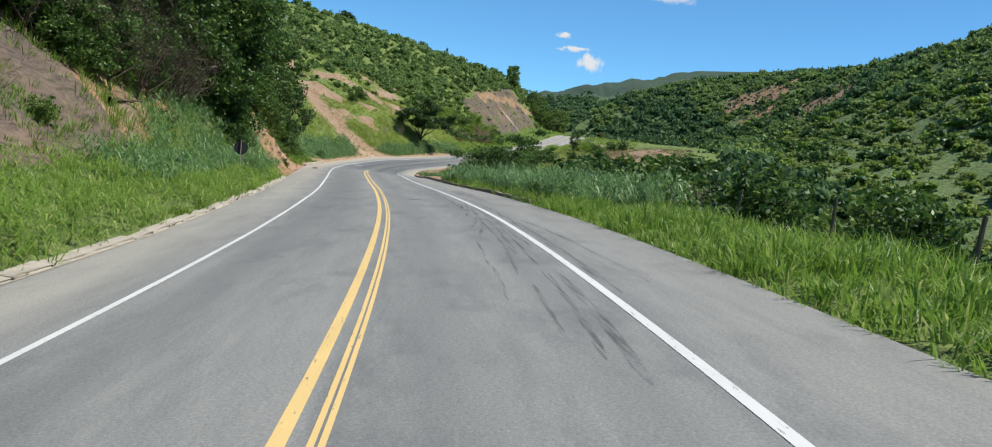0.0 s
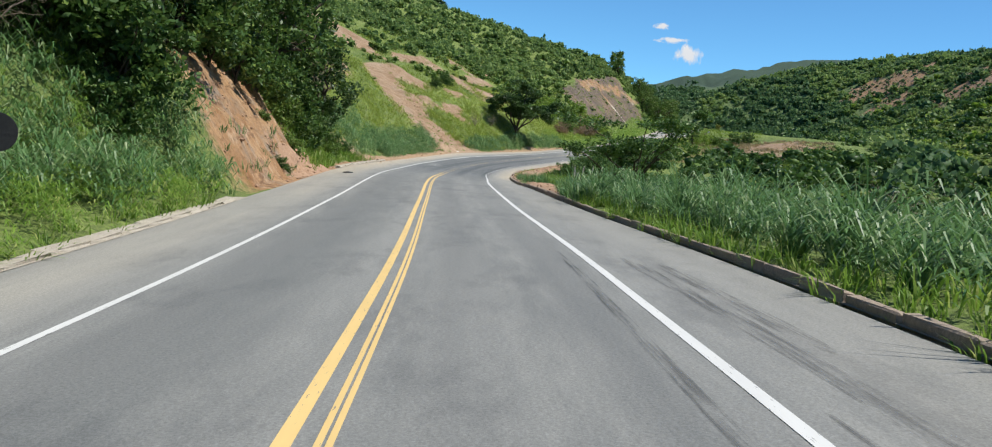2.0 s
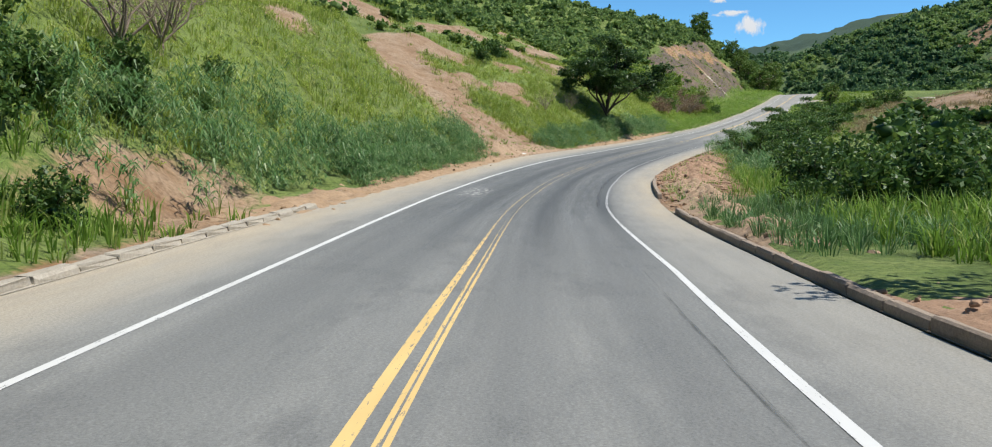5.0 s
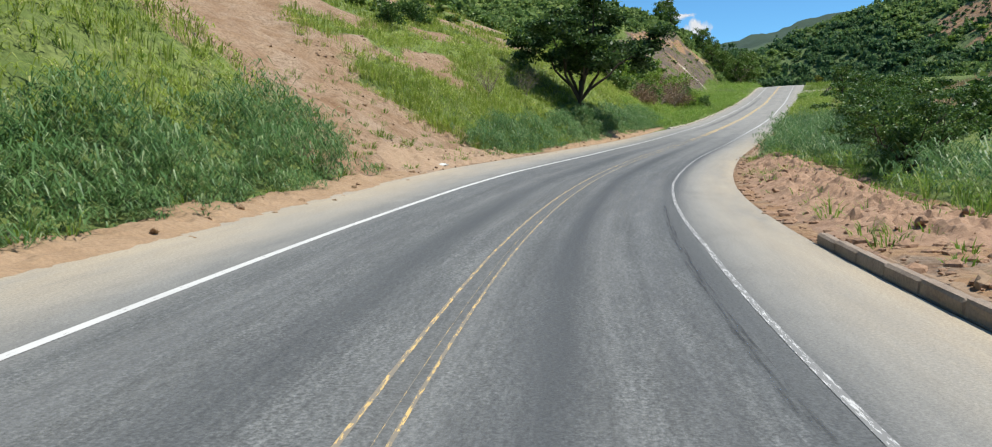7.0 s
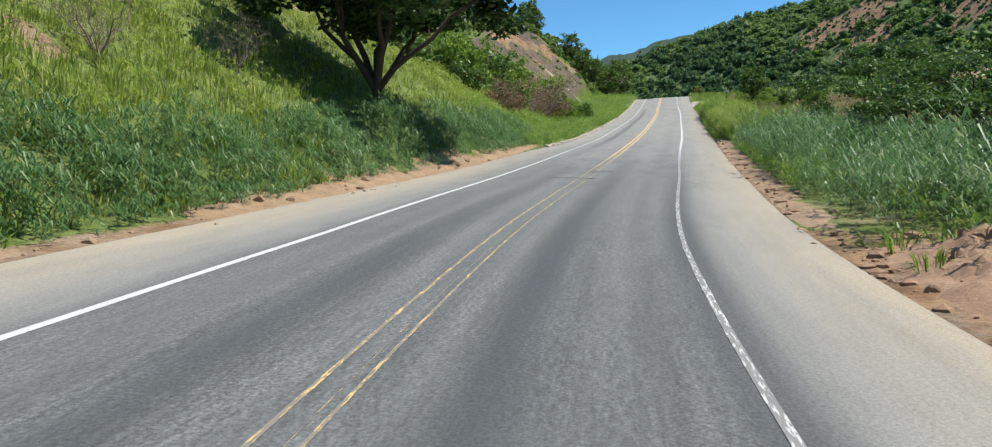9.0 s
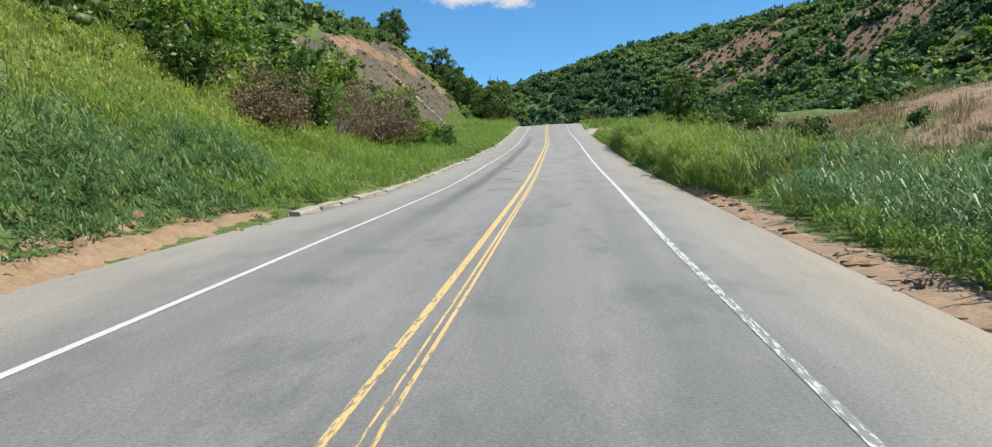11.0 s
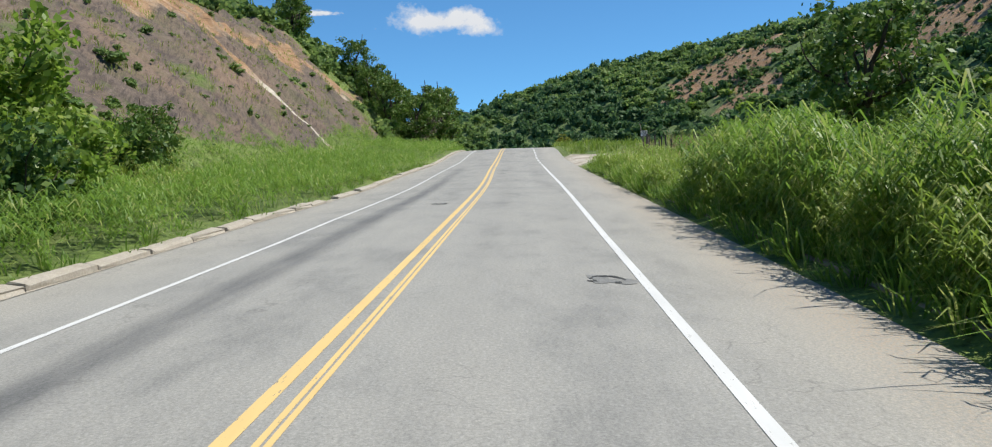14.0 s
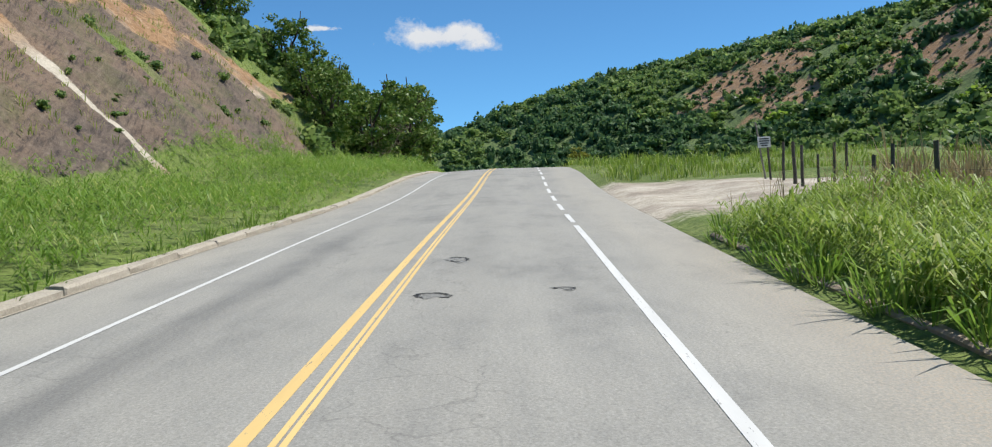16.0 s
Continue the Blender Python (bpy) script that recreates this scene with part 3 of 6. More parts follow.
def part(name, data, parent, label=""):
    ob = new(name, data)
    ob.parent = parent
    return tagged(ob, label)


def bm_mesh(name, bm, material, smooth=False):
    me = bpy.data.meshes.new(name)
    for f in bm.faces:
        f.smooth = smooth
    bm.to_mesh(me)
    bm.free()
    me.materials.append(material)
    return me


def strip(s0, s1, d0, d1, lift, step=1.0, cols=2):
    """A band on the road's surface: vertices, faces and (station, offset)."""
    ss = np.linspace(s0, s1, max(2, int(round((s1 - s0) / step)) + 1))
    dd = np.linspace(d0, d1, cols)
    s, d = [a.ravel() for a in np.meshgrid(ss, dd, indexing="ij")]
    x, y = plan(s, d)
    return np.column_stack([x, y, road_height(s, d) + lift]), grid_faces(len(ss), cols)[:, ::-1], np.column_stack([s, d])


def flip_up(v, f):
    """Faces turned so that they look up."""
    a, b, c = v[f[:, 0]], v[f[:, 1]], v[f[:, 2]]
    down = np.cross(b - a, c - a)[:, 2] < 0
    f = f.copy()
    f[down] = f[down][:, ::-1]
    return f

# ---- the land, one sheet ----
def bare_at(s, d, x, y):
    """How far the plant cover is gone: slides, cuttings, banks and tracks."""
    u, v = -d - edge_left(s), d - EDGE
    lump = wave(x, y, 6.0, 21)
    b = np.zeros_like(s)

    def blob(value):
        nonlocal b
        b = np.maximum(b, np.clip(value, 0, 1))

    # landslip above the bend
    mid = key(u, (0, 161.5), (4, 163), (7, 163), (9.5, 161.5), (14, 165), (18, 171), (25, 181))
    half = key(u, (0, 11), (4, 10.5), (9, 11), (13, 10.5), (18, 8), (25, 4.5))
    blob(np.where(u > -0.5, 1.5 - np.abs(s - mid) / half + 0.16 * lump + 0.14 * wave(x, y, 1.6, 27), 0) * (1 - ease(u, 24, 29)))
    blob(np.where(u > 0, 0.95 - np.abs(s - 193 + 1.1 * u) / 3.4 + 0.5 * lump, 0) * ease(u, 6, 8) * (1 - ease(u, 12, 16)))
    # orange cutting beside the dark trees
    blob(np.where(u > 0.2, 1.35 - np.abs(s - 69 - 0.4 * u) / 10.5 + 0.25 * lump, 0) * (1 - ease(u, 4.2, 5.8)))
    blob(np.where(u > 0.2, 0.9 - np.abs(s - 106) / 12 + 0.6 * lump, 0) * (1 - ease(u, 3, 6)))
    blob(np.where(u > -0.5, 1.2 - np.abs(s - 117) / 7 + 0.3 * lump, 0) * (1 - ease(u, 1.2, 2.2)))
    # pale bank above the first verge
    blob(np.where(u > 0, 1.15 - np.abs(s - 22 + 0.5 * u) / 16 + 0.5 * lump, 0) * ease(u, 10.5, 12) * (1 - ease(u, 13, 20)))
    blob(np.where(u > 0, 1.15 - np.abs(s - 38 + 0.3 * u) / 17 + 0.8 * lump, 0) * ease(u, 5.0, 6.2) * (1 - ease(u, 8.5, 11)) * ease(s, 34, 38))
    # spots higher up
    spots = wave(x, y, 14.0, 33, 3) - 0.34
    blob(np.where(u > 9, 0.5 + 2.2 * spots, 0) * ease(u, 9, 14) * (1 - ease(u, 70, 100)) * (1 - 0.5 * ease(s, 200, 260)) * (1 - ease(s, 296, 312)))
    for at_s, at_d, rs, rd in ((208, -37.5, 9, 3.0), (236, -41, 9, 2.5), (228, -31, 12, 3.0), (258, -39, 8, 3.0), (176, -29, 5, 2.5), (141, -19.5, 4, 2.5), (196, -21, 5, 2.0), (186, -17, 4, 1.6)):
        blob(1.25 - np.hypot((s - at_s) / rs, (d - at_d) / rd) + 0.7 * lump)
    # earth at the foot of the slope
    blob(np.where(u > -0.6, 1.1 - u / 1.5 + 0.5 * lump, 0) * ease(s, 66, 80) * (1 - ease(s, 205, 222)))
    # pale streak in the rock face
    blob(np.where(u > 10.4, 1.25 - np.abs(s - 344.4 + 0.16 * (u - 11) + 0.3 * lump) / (0.42 + 0.055 * (u - 10)) + 0.3 * lump + 0.5 * wave(x, y, 1.4, 29, 2), 0) * (1 - ease(u, 19.5, 21)))
    # orange soil along the top of the rock face
    blob(np.where(u > 14, 0.95 - np.abs(u - key(s, (325, 25), (345, 24), (370, 21), (392, 16))) / 3.2 + 0.6 * lump, 0) * ease(s, 322, 332) * (1 - ease(s, 386, 398)))
    # right: pushed earth by the kerb, and the track
    blob(np.where(v > -0.6, 1.15 - np.abs(s - 84) / 12 + 0.3 * lump, 0) * (1 - ease(v, 3.0, 4.6)))
    blob(np.where(v > -0.6, 1.25 - np.abs(s - 150) / 42 + 0.3 * lump, 0) * (1 - ease(v, 4.0, 7.0)))
    blob(np.where(v > -0.6, 1.2 - v / 1.2 + 0.5 * lump, 0) * ease(s, 180, 190) * (1 - ease(s, 232, 250)) * 0.8)
    blob(np.where(v > -0.6, 1.25 - np.abs(s - 335 - 0.18 * v) / key(v, (0, 12), (8, 6), (40, 4)) + 0.2 * lump, 0) * (1 - ease(v, 60, 80)))
    blob(np.where(v > 12, 1.1 - np.hypot((s - 268) / 48, (v - 30) / 18) + 0.5 * lump, 0))
    # scars on the hills across the valley
    for cx, cy, rx, ry in ((174, 484, 20, 20), (188, 520, 20, 16), (170, 506, 14, 14), (158, 550, 14, 16), (168, 585, 22, 20), (152, 600, 14, 14)):
        blob(1.45 - np.hypot((x - cx) / rx, (y - cy) / ry) + 0.6 * wave(x, y, 9.0, 44) + 0.75 * wave(x, y, 3.6, 46, 3))
    return b


def rock_at(s, d, x, y):
    u = -d - edge_left(s)
    face = ease(s, 296, 306) * (1 - ease(s, 376, 392)) * ease(u, 10, 12.5) * (1 - ease(u, 24, 31))
    face = np.maximum(face, 0.95 * ease(s, 8, 14) * (1 - ease(s, 37, 43)) * ease(u, 4.8, 5.8) * (1 - ease(u, 11, 13.5)))
    return face * (0.80 + 0.55 * wave(x, y, 6.0, 51))


def build_ground():
    s = np.concatenate([np.arange(-700, -60, 40.0), np.arange(-60, 50, 1.25), np.arange(50, 60, 0.6), np.arange(60, 88, 0.3), np.arange(88, 200, 0.6), np.arange(200, 335, 1.25), np.arange(335, 352, 0.5), np.arange(352, 420, 1.25), np.arange(420, 720, 4.0), np.arange(720, 3300, 70.0)])
    side = np.concatenate([[0.0, 4.0, 5.15, 5.25, 5.5, EDGE - 0.3, EDGE - 0.2, EDGE + 0.25], np.arange(6.9, 20, 0.55), np.arange(20, 50, 1.4), np.arange(50, 210, 4.0),
                           np.arange(210, 420, 14.0), np.arange(420, 2300, 90.0)])
    d = np.concatenate([-side[:0:-1], side])
    S, D = [a.ravel() for a in np.meshgrid(s, d, indexing="ij")]
    x, y = plan(S, D)
    v = np.column_stack([x, y, ground_height(S, D)])
    me = mesh_of("ground", v, flip_up(v, grid_faces(len(s), len(d))), GROUND, True)
    add_value(me, "bare", bare_at(S, D, x, y))
    wooded = np.maximum(ease(D, 40, 75), ease(S, 440, 520)) * (1 - 0.6 * ease(S, 200, 300) * (1 - ease(D, 60, 90)) * (D > 0) * (1 - ease(S, 440, 520)))
    add_value(me, "wood", np.maximum(wooded, ease(-D, 9, 14) * (1 - ease(S, 96, 108))))
    # weight of the painted haze and tree shade on distant land
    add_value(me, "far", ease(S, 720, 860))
    add_value(me, "pale", (D > 0) * (D < 100) * ease(S, 305, 318))
    add_value(me, "ochre", np.maximum((D < 0) * np.maximum(np.maximum(0.75 * ease(S, 8, 18), ease(S, 40, 52)) * (1 - ease(S, 92, 112)), 0.8 * ease(S, 300, 312) * ease(-D, 20, 24)), np.maximum(0.8 * ease(D, 100, 110), 0.75 * (D > 5) * (D < 14) * ease(S, 100, 114) * (1 - ease(S, 196, 210)))))
    add_value(me, "rock", rock_at(S, D, x, y))
    tagged(new("ground", me), "grassy hillsides with bare earth slips and a valley", "ground", kind="structure")


DRIFT_LEFT = ((-20, 0.00), (0, 0.02), (20, -0.03), (40, 0.07), (60, 0.13), (80, 0.10), (100, -0.06), (120, -0.24), (140, -0.21), (160, -0.05), (180, 0.15), (200, 0.05), (220, -0.02), (240, 0.02), (260, -0.09), (280, 0.07), (300, 0.06), (320, 0.07), (340, 0.07), (360, 0.05), (380, 0.01), (400, -0.00))
DRIFT_RIGHT = ((-20, -0.01), (0, 0.01), (20, 0.02), (40, -0.07), (60, -0.07), (80, -0.01), (100, 0.29), (120, 0.09), (140, 0.29), (160, -0.03), (180, -0.05), (200, 0.08), (220, -0.00), (240, 0.07), (260, 0.11), (280, -0.01), (300, -0.04), (320, 0.01), (340, -0.04), (360, -0.04), (380, 0.02), (400, 0.01))


def line(name, d, wide, thin, after, material, label, dashes_from=999, drift=((0, 0.0),)):
    """A painted line that is worn thin in the bend and wanders a little."""
    s = np.arange(-40, 500, 1.0)
    d = (d + key(s, *drift))[:, None]
    w = wide + (thin - wide) * ease(s, 92, 112) + (after - thin) * ease(s, 198, 226)
    ss, dd = np.repeat(s, 2), (d + np.column_stack([-w / 2, w / 2])).ravel()
    x, y = plan(ss, dd)
    v = np.column_stack([x, y, road_height(ss, dd) + 0.006])
    f = flip_up(v, grid_faces(len(s), 2))
    f = f[(s[:-1] < dashes_from) | (s[:-1] % 5 < 3)]
    me = mesh_of(name, v, f, material)
    add_uv(me, np.column_stack([ss, dd]))
    tagged(new(name, me), label, "road marking", kind="structure")


def build_road():
    v, f, uv = strip(ROAD_FROM, ROAD_TO, -EDGE, EDGE, 0.0, 1.0, 13)
    me = mesh_of("road", v, flip_up(v, f), ASPHALT, True)
    add_uv(me, uv)
    tagged(new("road", me), "dusty grey asphalt road with worn shoulders", "road", kind="structure")
    line("edge_line", -3.43, 0.12, 0.135, 0.10, WHITE_CLEAN, "thin white edge line, a little worn", drift=DRIFT_LEFT)
    line("edge_line", 3.57, 0.145, 0.10, 0.15, WHITE, "white edge line, worn in the bend", 324, DRIFT_RIGHT)
    line("centre_line", -0.15, 0.14, 0.05, 0.14, YELLOW, "yellow centre line, one of a double pair")
    line("centre_line", 0.095, 0.055, 0.006, 0.055, YELLOW, "thin yellow strip of the split centre line")
    line("centre_line", 0.175, 0.055, 0.04, 0.055, YELLOW, "thin yellow strip of the split centre line", drift=((92, 0.0), (112, 0.04), (198, 0.04), (226, 0.0)))


build_ground()
build_road()


# ---- plants ----
def rng_of(seed):
    return np.random.default_rng(seed)


def blades(points, heights, rng, count, width, spread, lean, plain=False):
    """Tufts of curved tapering blades at the points; plain ones have one bend only."""
    n = len(points) * count
    base = np.repeat(points, count, axis=0)
    h = np.repeat(heights, count) * rng.uniform(0.45, 1.15, n)
    turn, off = rng.uniform(0, 2 * np.pi, n), rng.uniform(0, 1, n) ** 0.5 * spread
    ox, oy = np.cos(turn), np.sin(turn)
    bend = rng.uniform(0.15, 1.0, n) * lean
    facing = turn + rng.normal(0, 0.6, n) + np.pi / 2
    wx, wy = np.cos(facing) * width * rng.uniform(0.6, 1.2, n), np.sin(facing) * width * rng.uniform(0.6, 1.2, n)
    steps = ((0.0, 0.8), (0.6, 1.0)) if plain else ((0.0, 0.8), (0.45, 1.0), (0.8, 0.65))
    m = 2 * len(steps) + 1
    verts = np.empty((n, m, 3), np.float32)
    for k, (t, w) in enumerate(steps):
        out, up = bend * h * 0.9 * t**1.7, h * (t - 0.48 * bend * t**2.4)
        cx, cy, cz = base[:, 0] + ox * (off + out), base[:, 1] + oy * (off + out), base[:, 2] + up - 0.05
        for side in (0, 1):
            q = (side - 0.5) * w
            verts[:, 2 * k + side] = np.column_stack([cx + wx * q, cy + wy * q, cz])
    out, up = bend * h * 1.08, h * (1 - 0.66 * bend)
    verts[:, m - 1] = np.column_stack([base[:, 0] + ox * (off + out), base[:, 1] + oy * (off + out), base[:, 2] + up])
    i = (np.arange(n) * m)[:, None]
    quads = np.concatenate([i + np.array([[2 * k, 2 * k + 1, 2 * k + 3, 2 * k + 2]]) for k in range(len(steps) - 1)])
    return verts.reshape(-1, 3), quads, i + np.array([[m - 3, m - 2, m - 1]])


def land_points(s, d):
    x, y = plan(s, d)
    return np.column_stack([x, y, ground_height(s, d)])


def grass(name, label, s0, s1, d0, d1, per_m2, height, material, seed, count=14, width=0.03, spread=0.18, lean=0.7, ragged=0.3, keep_bare=False, edge_low=True, plain=None, canes=0.0):
    """A stand of grass between two stations and two offsets."""
    plain = height < 1.3 if plain is None else plain
    rng = rng_of(seed)
    n = int((s1 - s0) * abs(d1 - d0) * per_m2)
    s, d = rng.uniform(s0, s1, n), rng.uniform(d0, d1, n)
    x, y = plan(s, d)
    h = height * (1 + ragged * wave(x, y, 4.0, seed, 2)) * rng.uniform(0.75, 1.15, n)
    clump = wave(x, y, 1.5, seed + 3, 2)
    h = h * (0.72 + 0.55 * ease(clump, -0.25, 0.45))
    near = np.where(d > 0, d - EDGE, -d - edge_left(s))
    if edge_low:
        h = h * (0.55 + 0.45 * ease(near, 0.1, 1.4))
    keep = (rng.uniform(0, 1, n) < 0.30 + 0.70 * ease(clump + 0.5 * wave(x, y, 3.0, seed + 5, 2), -0.55, 0.05))
    ends = np.minimum(ease(s, s0, s0 + 3), 1 - ease(s, s1 - 3, s1))
    keep &= rng.uniform(0, 1, n) < 0.25 + 0.75 * ends
    if not keep_bare:
        keep &= bare_at(s, d, x, y) < rng.uniform(0.42, 0.8, n)
        keep &= (s > 60) & (s < 300) | (rock_at(s, d, x, y) < 0.5)
    if canes:
        v, quads, tris = cane_leaves(land_points(s[keep], d[keep]), h[keep], rng, count, width, canes)
    else:
        v, quads, tris = blades(land_points(s[keep], d[keep]), h[keep], rng, count, width, spread, lean, plain)
    ob = new(name, mesh_of(name, v, [quads, tris], material))
    return tagged(ob, label, "grass", kind="stuff")


def cane_leaves(points, heights, rng, count, width, length):
    """Upright canes whose arching leaves spring at all heights and droop at the tip."""
    n = len(points) * count
    base, tall = np.repeat(points, count, axis=0), np.repeat(heights, count)
    at = 1 - rng.uniform(0, 1, n) ** 1.6 * 0.92
    turn = rng.uniform(0, 2 * np.pi, n)
    ox, oy = np.cos(turn), np.sin(turn)
    reach = length * rng.uniform(0.55, 1.25, n) * (0.75 + 0.4 * at)
    lean = np.repeat(rng.normal(0, 0.10, (len(points), 2)), count, axis=0) * (tall * at)[:, None]
    jit = rng.normal(0, 0.07, (n, 2))
    x, y, z = base[:, 0] + lean[:, 0] + jit[:, 0], base[:, 1] + lean[:, 1] + jit[:, 1], base[:, 2] + tall * at * 0.82
    w = width * rng.uniform(0.6, 1.25, n)
    up, droop = rng.uniform(0.25, 0.75, n), rng.uniform(0.1, 1.25, n)
    verts = np.empty((n, 5, 3), np.float32)
    for k, (out, rise, wide) in enumerate(((0.0, 0.0, 0.45), (0.5, 1.0, 1.0))):
        cx, cy, cz = x + ox * reach * out, y + oy * reach * out, z + reach * up * rise * 0.75
        for side in (0, 1):
            q = (side - 0.5) * wide * w
            verts[:, 2 * k + side] = np.column_stack([cx - oy * q, cy + ox * q, cz])
    verts[:, 4] = np.column_stack([x + ox * reach * 0.95, y + oy * reach * 0.95, z + reach * (up * 0.75 - 0.5 * droop)])
    i = (np.arange(n) * 5)[:, None]
    return verts.reshape(-1, 3), i + np.array([[0, 1, 3, 2]]), i + np.array([[2, 3, 4]])


def leaf_quads(centres, size, rng, up=0.4, long=1.7):
    """A small rhombic leaf at every centre."""
    n = len(centres)
    nor = rng.normal(0, 1, (n, 3)) + np.array([0, 0, up])
    nor /= np.linalg.norm(nor, axis=1)[:, None]
    a = np.cross(nor, rng.normal(0, 1, (n, 3)))
    a /= np.linalg.norm(a, axis=1)[:, None] + 1e-9
    b = np.cross(nor, a)
    w = (size * rng.uniform(0.6, 1.3, n))[:, None]
    v = np.stack([centres - a * w * long * 0.5, centres - b * w * 0.5, centres + a * w * long * 0.5, centres + b * w * 0.5], 1)
    return v.reshape(-1, 3), np.arange(4 * n).reshape(-1, 4)


def cluster_points(centres, radii, each, rng, hollow=0.5):
    """Points in flattened balls round the centres, more of them towards the skin."""
    n = len(centres) * each
    way = rng.normal(0, 1, (n, 3))
    way /= np.linalg.norm(way, axis=1)[:, None]
    r = rng.uniform(hollow, 1.0, n)[:, None]
    return np.repeat(centres, each, axis=0) + way * r * np.repeat(radii, each, axis=0)


def ball(sub, rng, uneven=0.2):
    bm = bmesh.new()
    bmesh.ops.create_icosphere(bm, subdivisions=sub, radius=1.0)
    v = np.array([q.co[:] for q in bm.verts])
    f = np.array([[q.index for q in t.verts] for t in bm.faces])
    bm.free()
    return v * (1 + rng.uniform(-uneven, uneven, len(v)))[:, None], f


def bush_shape(seed, leaves, size, lobes=5, sub=1, core=0.66):
    """A lobed bush about 1 m in radius: dense lumps inside, leaves outside."""
    rng = rng_of(seed)
    vs, quads, tris, at = [], [], [], 0
    for k in range(lobes):
        ang, r = rng.uniform(0, 2 * np.pi), rng.uniform(0.0, 0.6) if k else 0.0
        c = np.array([np.cos(ang) * r, np.sin(ang) * r, rng.uniform(0.25, 0.85)])
        rad = rng.uniform(0.38, 0.62) * np.array([1, 1, 0.85])
        v, f = ball(sub, rng, 0.30)
        v = v * rad * core + c
        vs.append(v), tris.append(f + at)
        at += len(v)
        pts = cluster_points(c[None], rad[None] * 1.08, leaves // lobes, rng, 0.7)
        v, f = leaf_quads(pts, size, rng, 0.5, 1.4)
        vs.append(v), quads.append(f + at)
        at += len(v)
    return np.vstack(vs), np.vstack(quads), np.vstack(tris)


def scatter(name, label, category, places, sizes, shapes, material, seed, tall=1.0, sink=0.15):
    """Many bushes as one object."""
    rng = rng_of(seed)
    vs, quads, tris, at = [], [], [], 0
    pick = rng.integers(0, len(shapes), len(places))
    for k, (v, q, t) in enumerate(shapes):
        p, r = places[pick == k], sizes[pick == k]
        if not len(p):
            continue
        a = rng.uniform(0, 2 * np.pi, len(p))
        c, sn = np.cos(a)[:, None], np.sin(a)[:, None]
        sx, sz = r[:, None] * rng.uniform(0.8, 1.25, (len(p), 1)), r[:, None] * tall * rng.uniform(0.7, 1.2, (len(p), 1))
        w = np.stack([(v[:, 0] * c - v[:, 1] * sn) * sx + p[:, :1], (v[:, 0] * sn + v[:, 1] * c) * sx + p[:, 1:2], v[:, 2] * sz + p[:, 2:] - sink * sz], 2)
        base = at + np.arange(len(p))[:, None, None] * len(v)
        vs.append(w.reshape(-1, 3)), quads.append((q[None] + base).reshape(-1, 4)), tris.append((t[None] + base).reshape(-1, 3))
        at += len(p) * len(v)
    ob = new(name, mesh_of(name, np.vstack(vs), [np.vstack(quads), np.vstack(tris)], material, True))
    return tagged(ob, label, category, kind="stuff")


def woods(name, label, s0, s1, d0, d1, number, small, large, shapes, material, seed, keep=None, tall=1.0, category="bushes", bare_limit=0.45, thin=0.0, sink=0.15, spread=2.0):
    rng = rng_of(seed)
    s, d = rng.uniform(s0, s1, number), rng.uniform(d0, d1, number)
    x, y = plan(s, d)
    ok = bare_at(s, d, x, y) < bare_limit
    ok &= wave(x, y, 18.0, seed + 9, 3) > thin - 1 + rng.uniform(0, 0.5, number)
    if keep is not None:
        ok &= keep(s, d)
    s, d = s[ok], d[ok]
    size = small + (large - small) * rng.uniform(0, 1, len(s)) ** spread
    return scatter(name, label, category, land_points(s, d), size, shapes, material, seed + 1, tall, sink)


FAR_SHAPES = [bush_shape(100 + k, 90, 0.27, 3 + k % 4, 1, 0.58) for k in range(9)]
MID_SHAPES = [bush_shape(200 + k, 96, 0.25, 4, 1) for k in range(5)]



def kind_of(s, d):
    """Which kind of tree grows in a patch of the hillside, about 0 to 1."""
    x, y = plan(s, d)
    return 0.5 + 0.75 * wave(x, y, 55.0, 77, 4) + 0.25 * wave(x, y, 7.0, 79, 2)


def light_slope(s, d):
    """Where the far slope carries lighter, lower scrub."""
    return (np.hypot((s - 305) / 115, (d - 112) / 42) + 0.3 * wave(s, d, 30.0, 87) < 1) | (s < 205)


for low, high, leaf, number, tree_seed, tall, words in ((0.50, 9.0, LEAF_FAR, 10500, 1, 0.95, "green woods on the hills across the valley"), (-9.0, 0.50, LEAF_FAR_DARK, 10500, 21, 1.15, "dark green woods on the hills across the valley")):
    woods("far_woods", words, 200, 700, 62, 300, number, 1.3, 5.2, FAR_SHAPES, leaf, tree_seed, tall=tall, category="woods", bare_limit=0.5, sink=0.30, spread=1.7, keep=lambda s, d: (kind_of(s, d) >= low) & (kind_of(s, d) < high) & ~light_slope(s, d))
woods("far_woods", "light green scrub on the slope behind the valley", -20, 430, 74, 290, 7000, 0.9, 3.4, FAR_SHAPES, LEAF_FAR_LIGHT, 2, tall=0.85, category="woods", sink=0.35, spread=1.9, keep=light_slope)
woods("far_woods", "woods closing the valley ahead", 450, 820, -110, 66, 2600, 1.8, 5.4, FAR_SHAPES, LEAF_FAR_DARK, 3, tall=1.0, category="woods", sink=0.3)
woods("valley_bushes", "dense green bushes filling the valley", -20, 240, 26, 84, 700, 1.6, 4.2, MID_SHAPES, LEAF_TREE, 4, tall=1.0)
woods("hillside_bushes", "scattered green bushes on the hillside", 100, 306, -44, -18, 470, 0.5, 1.7, MID_SHAPES, LEAF_MID, 5, thin=0.62)
woods("hillside_bushes", "low woods covering the upper hillside", 60, 330, -125, -38, 2100, 0.9, 3.0, FAR_SHAPES, LEAF_FAR, 15, thin=0.12)
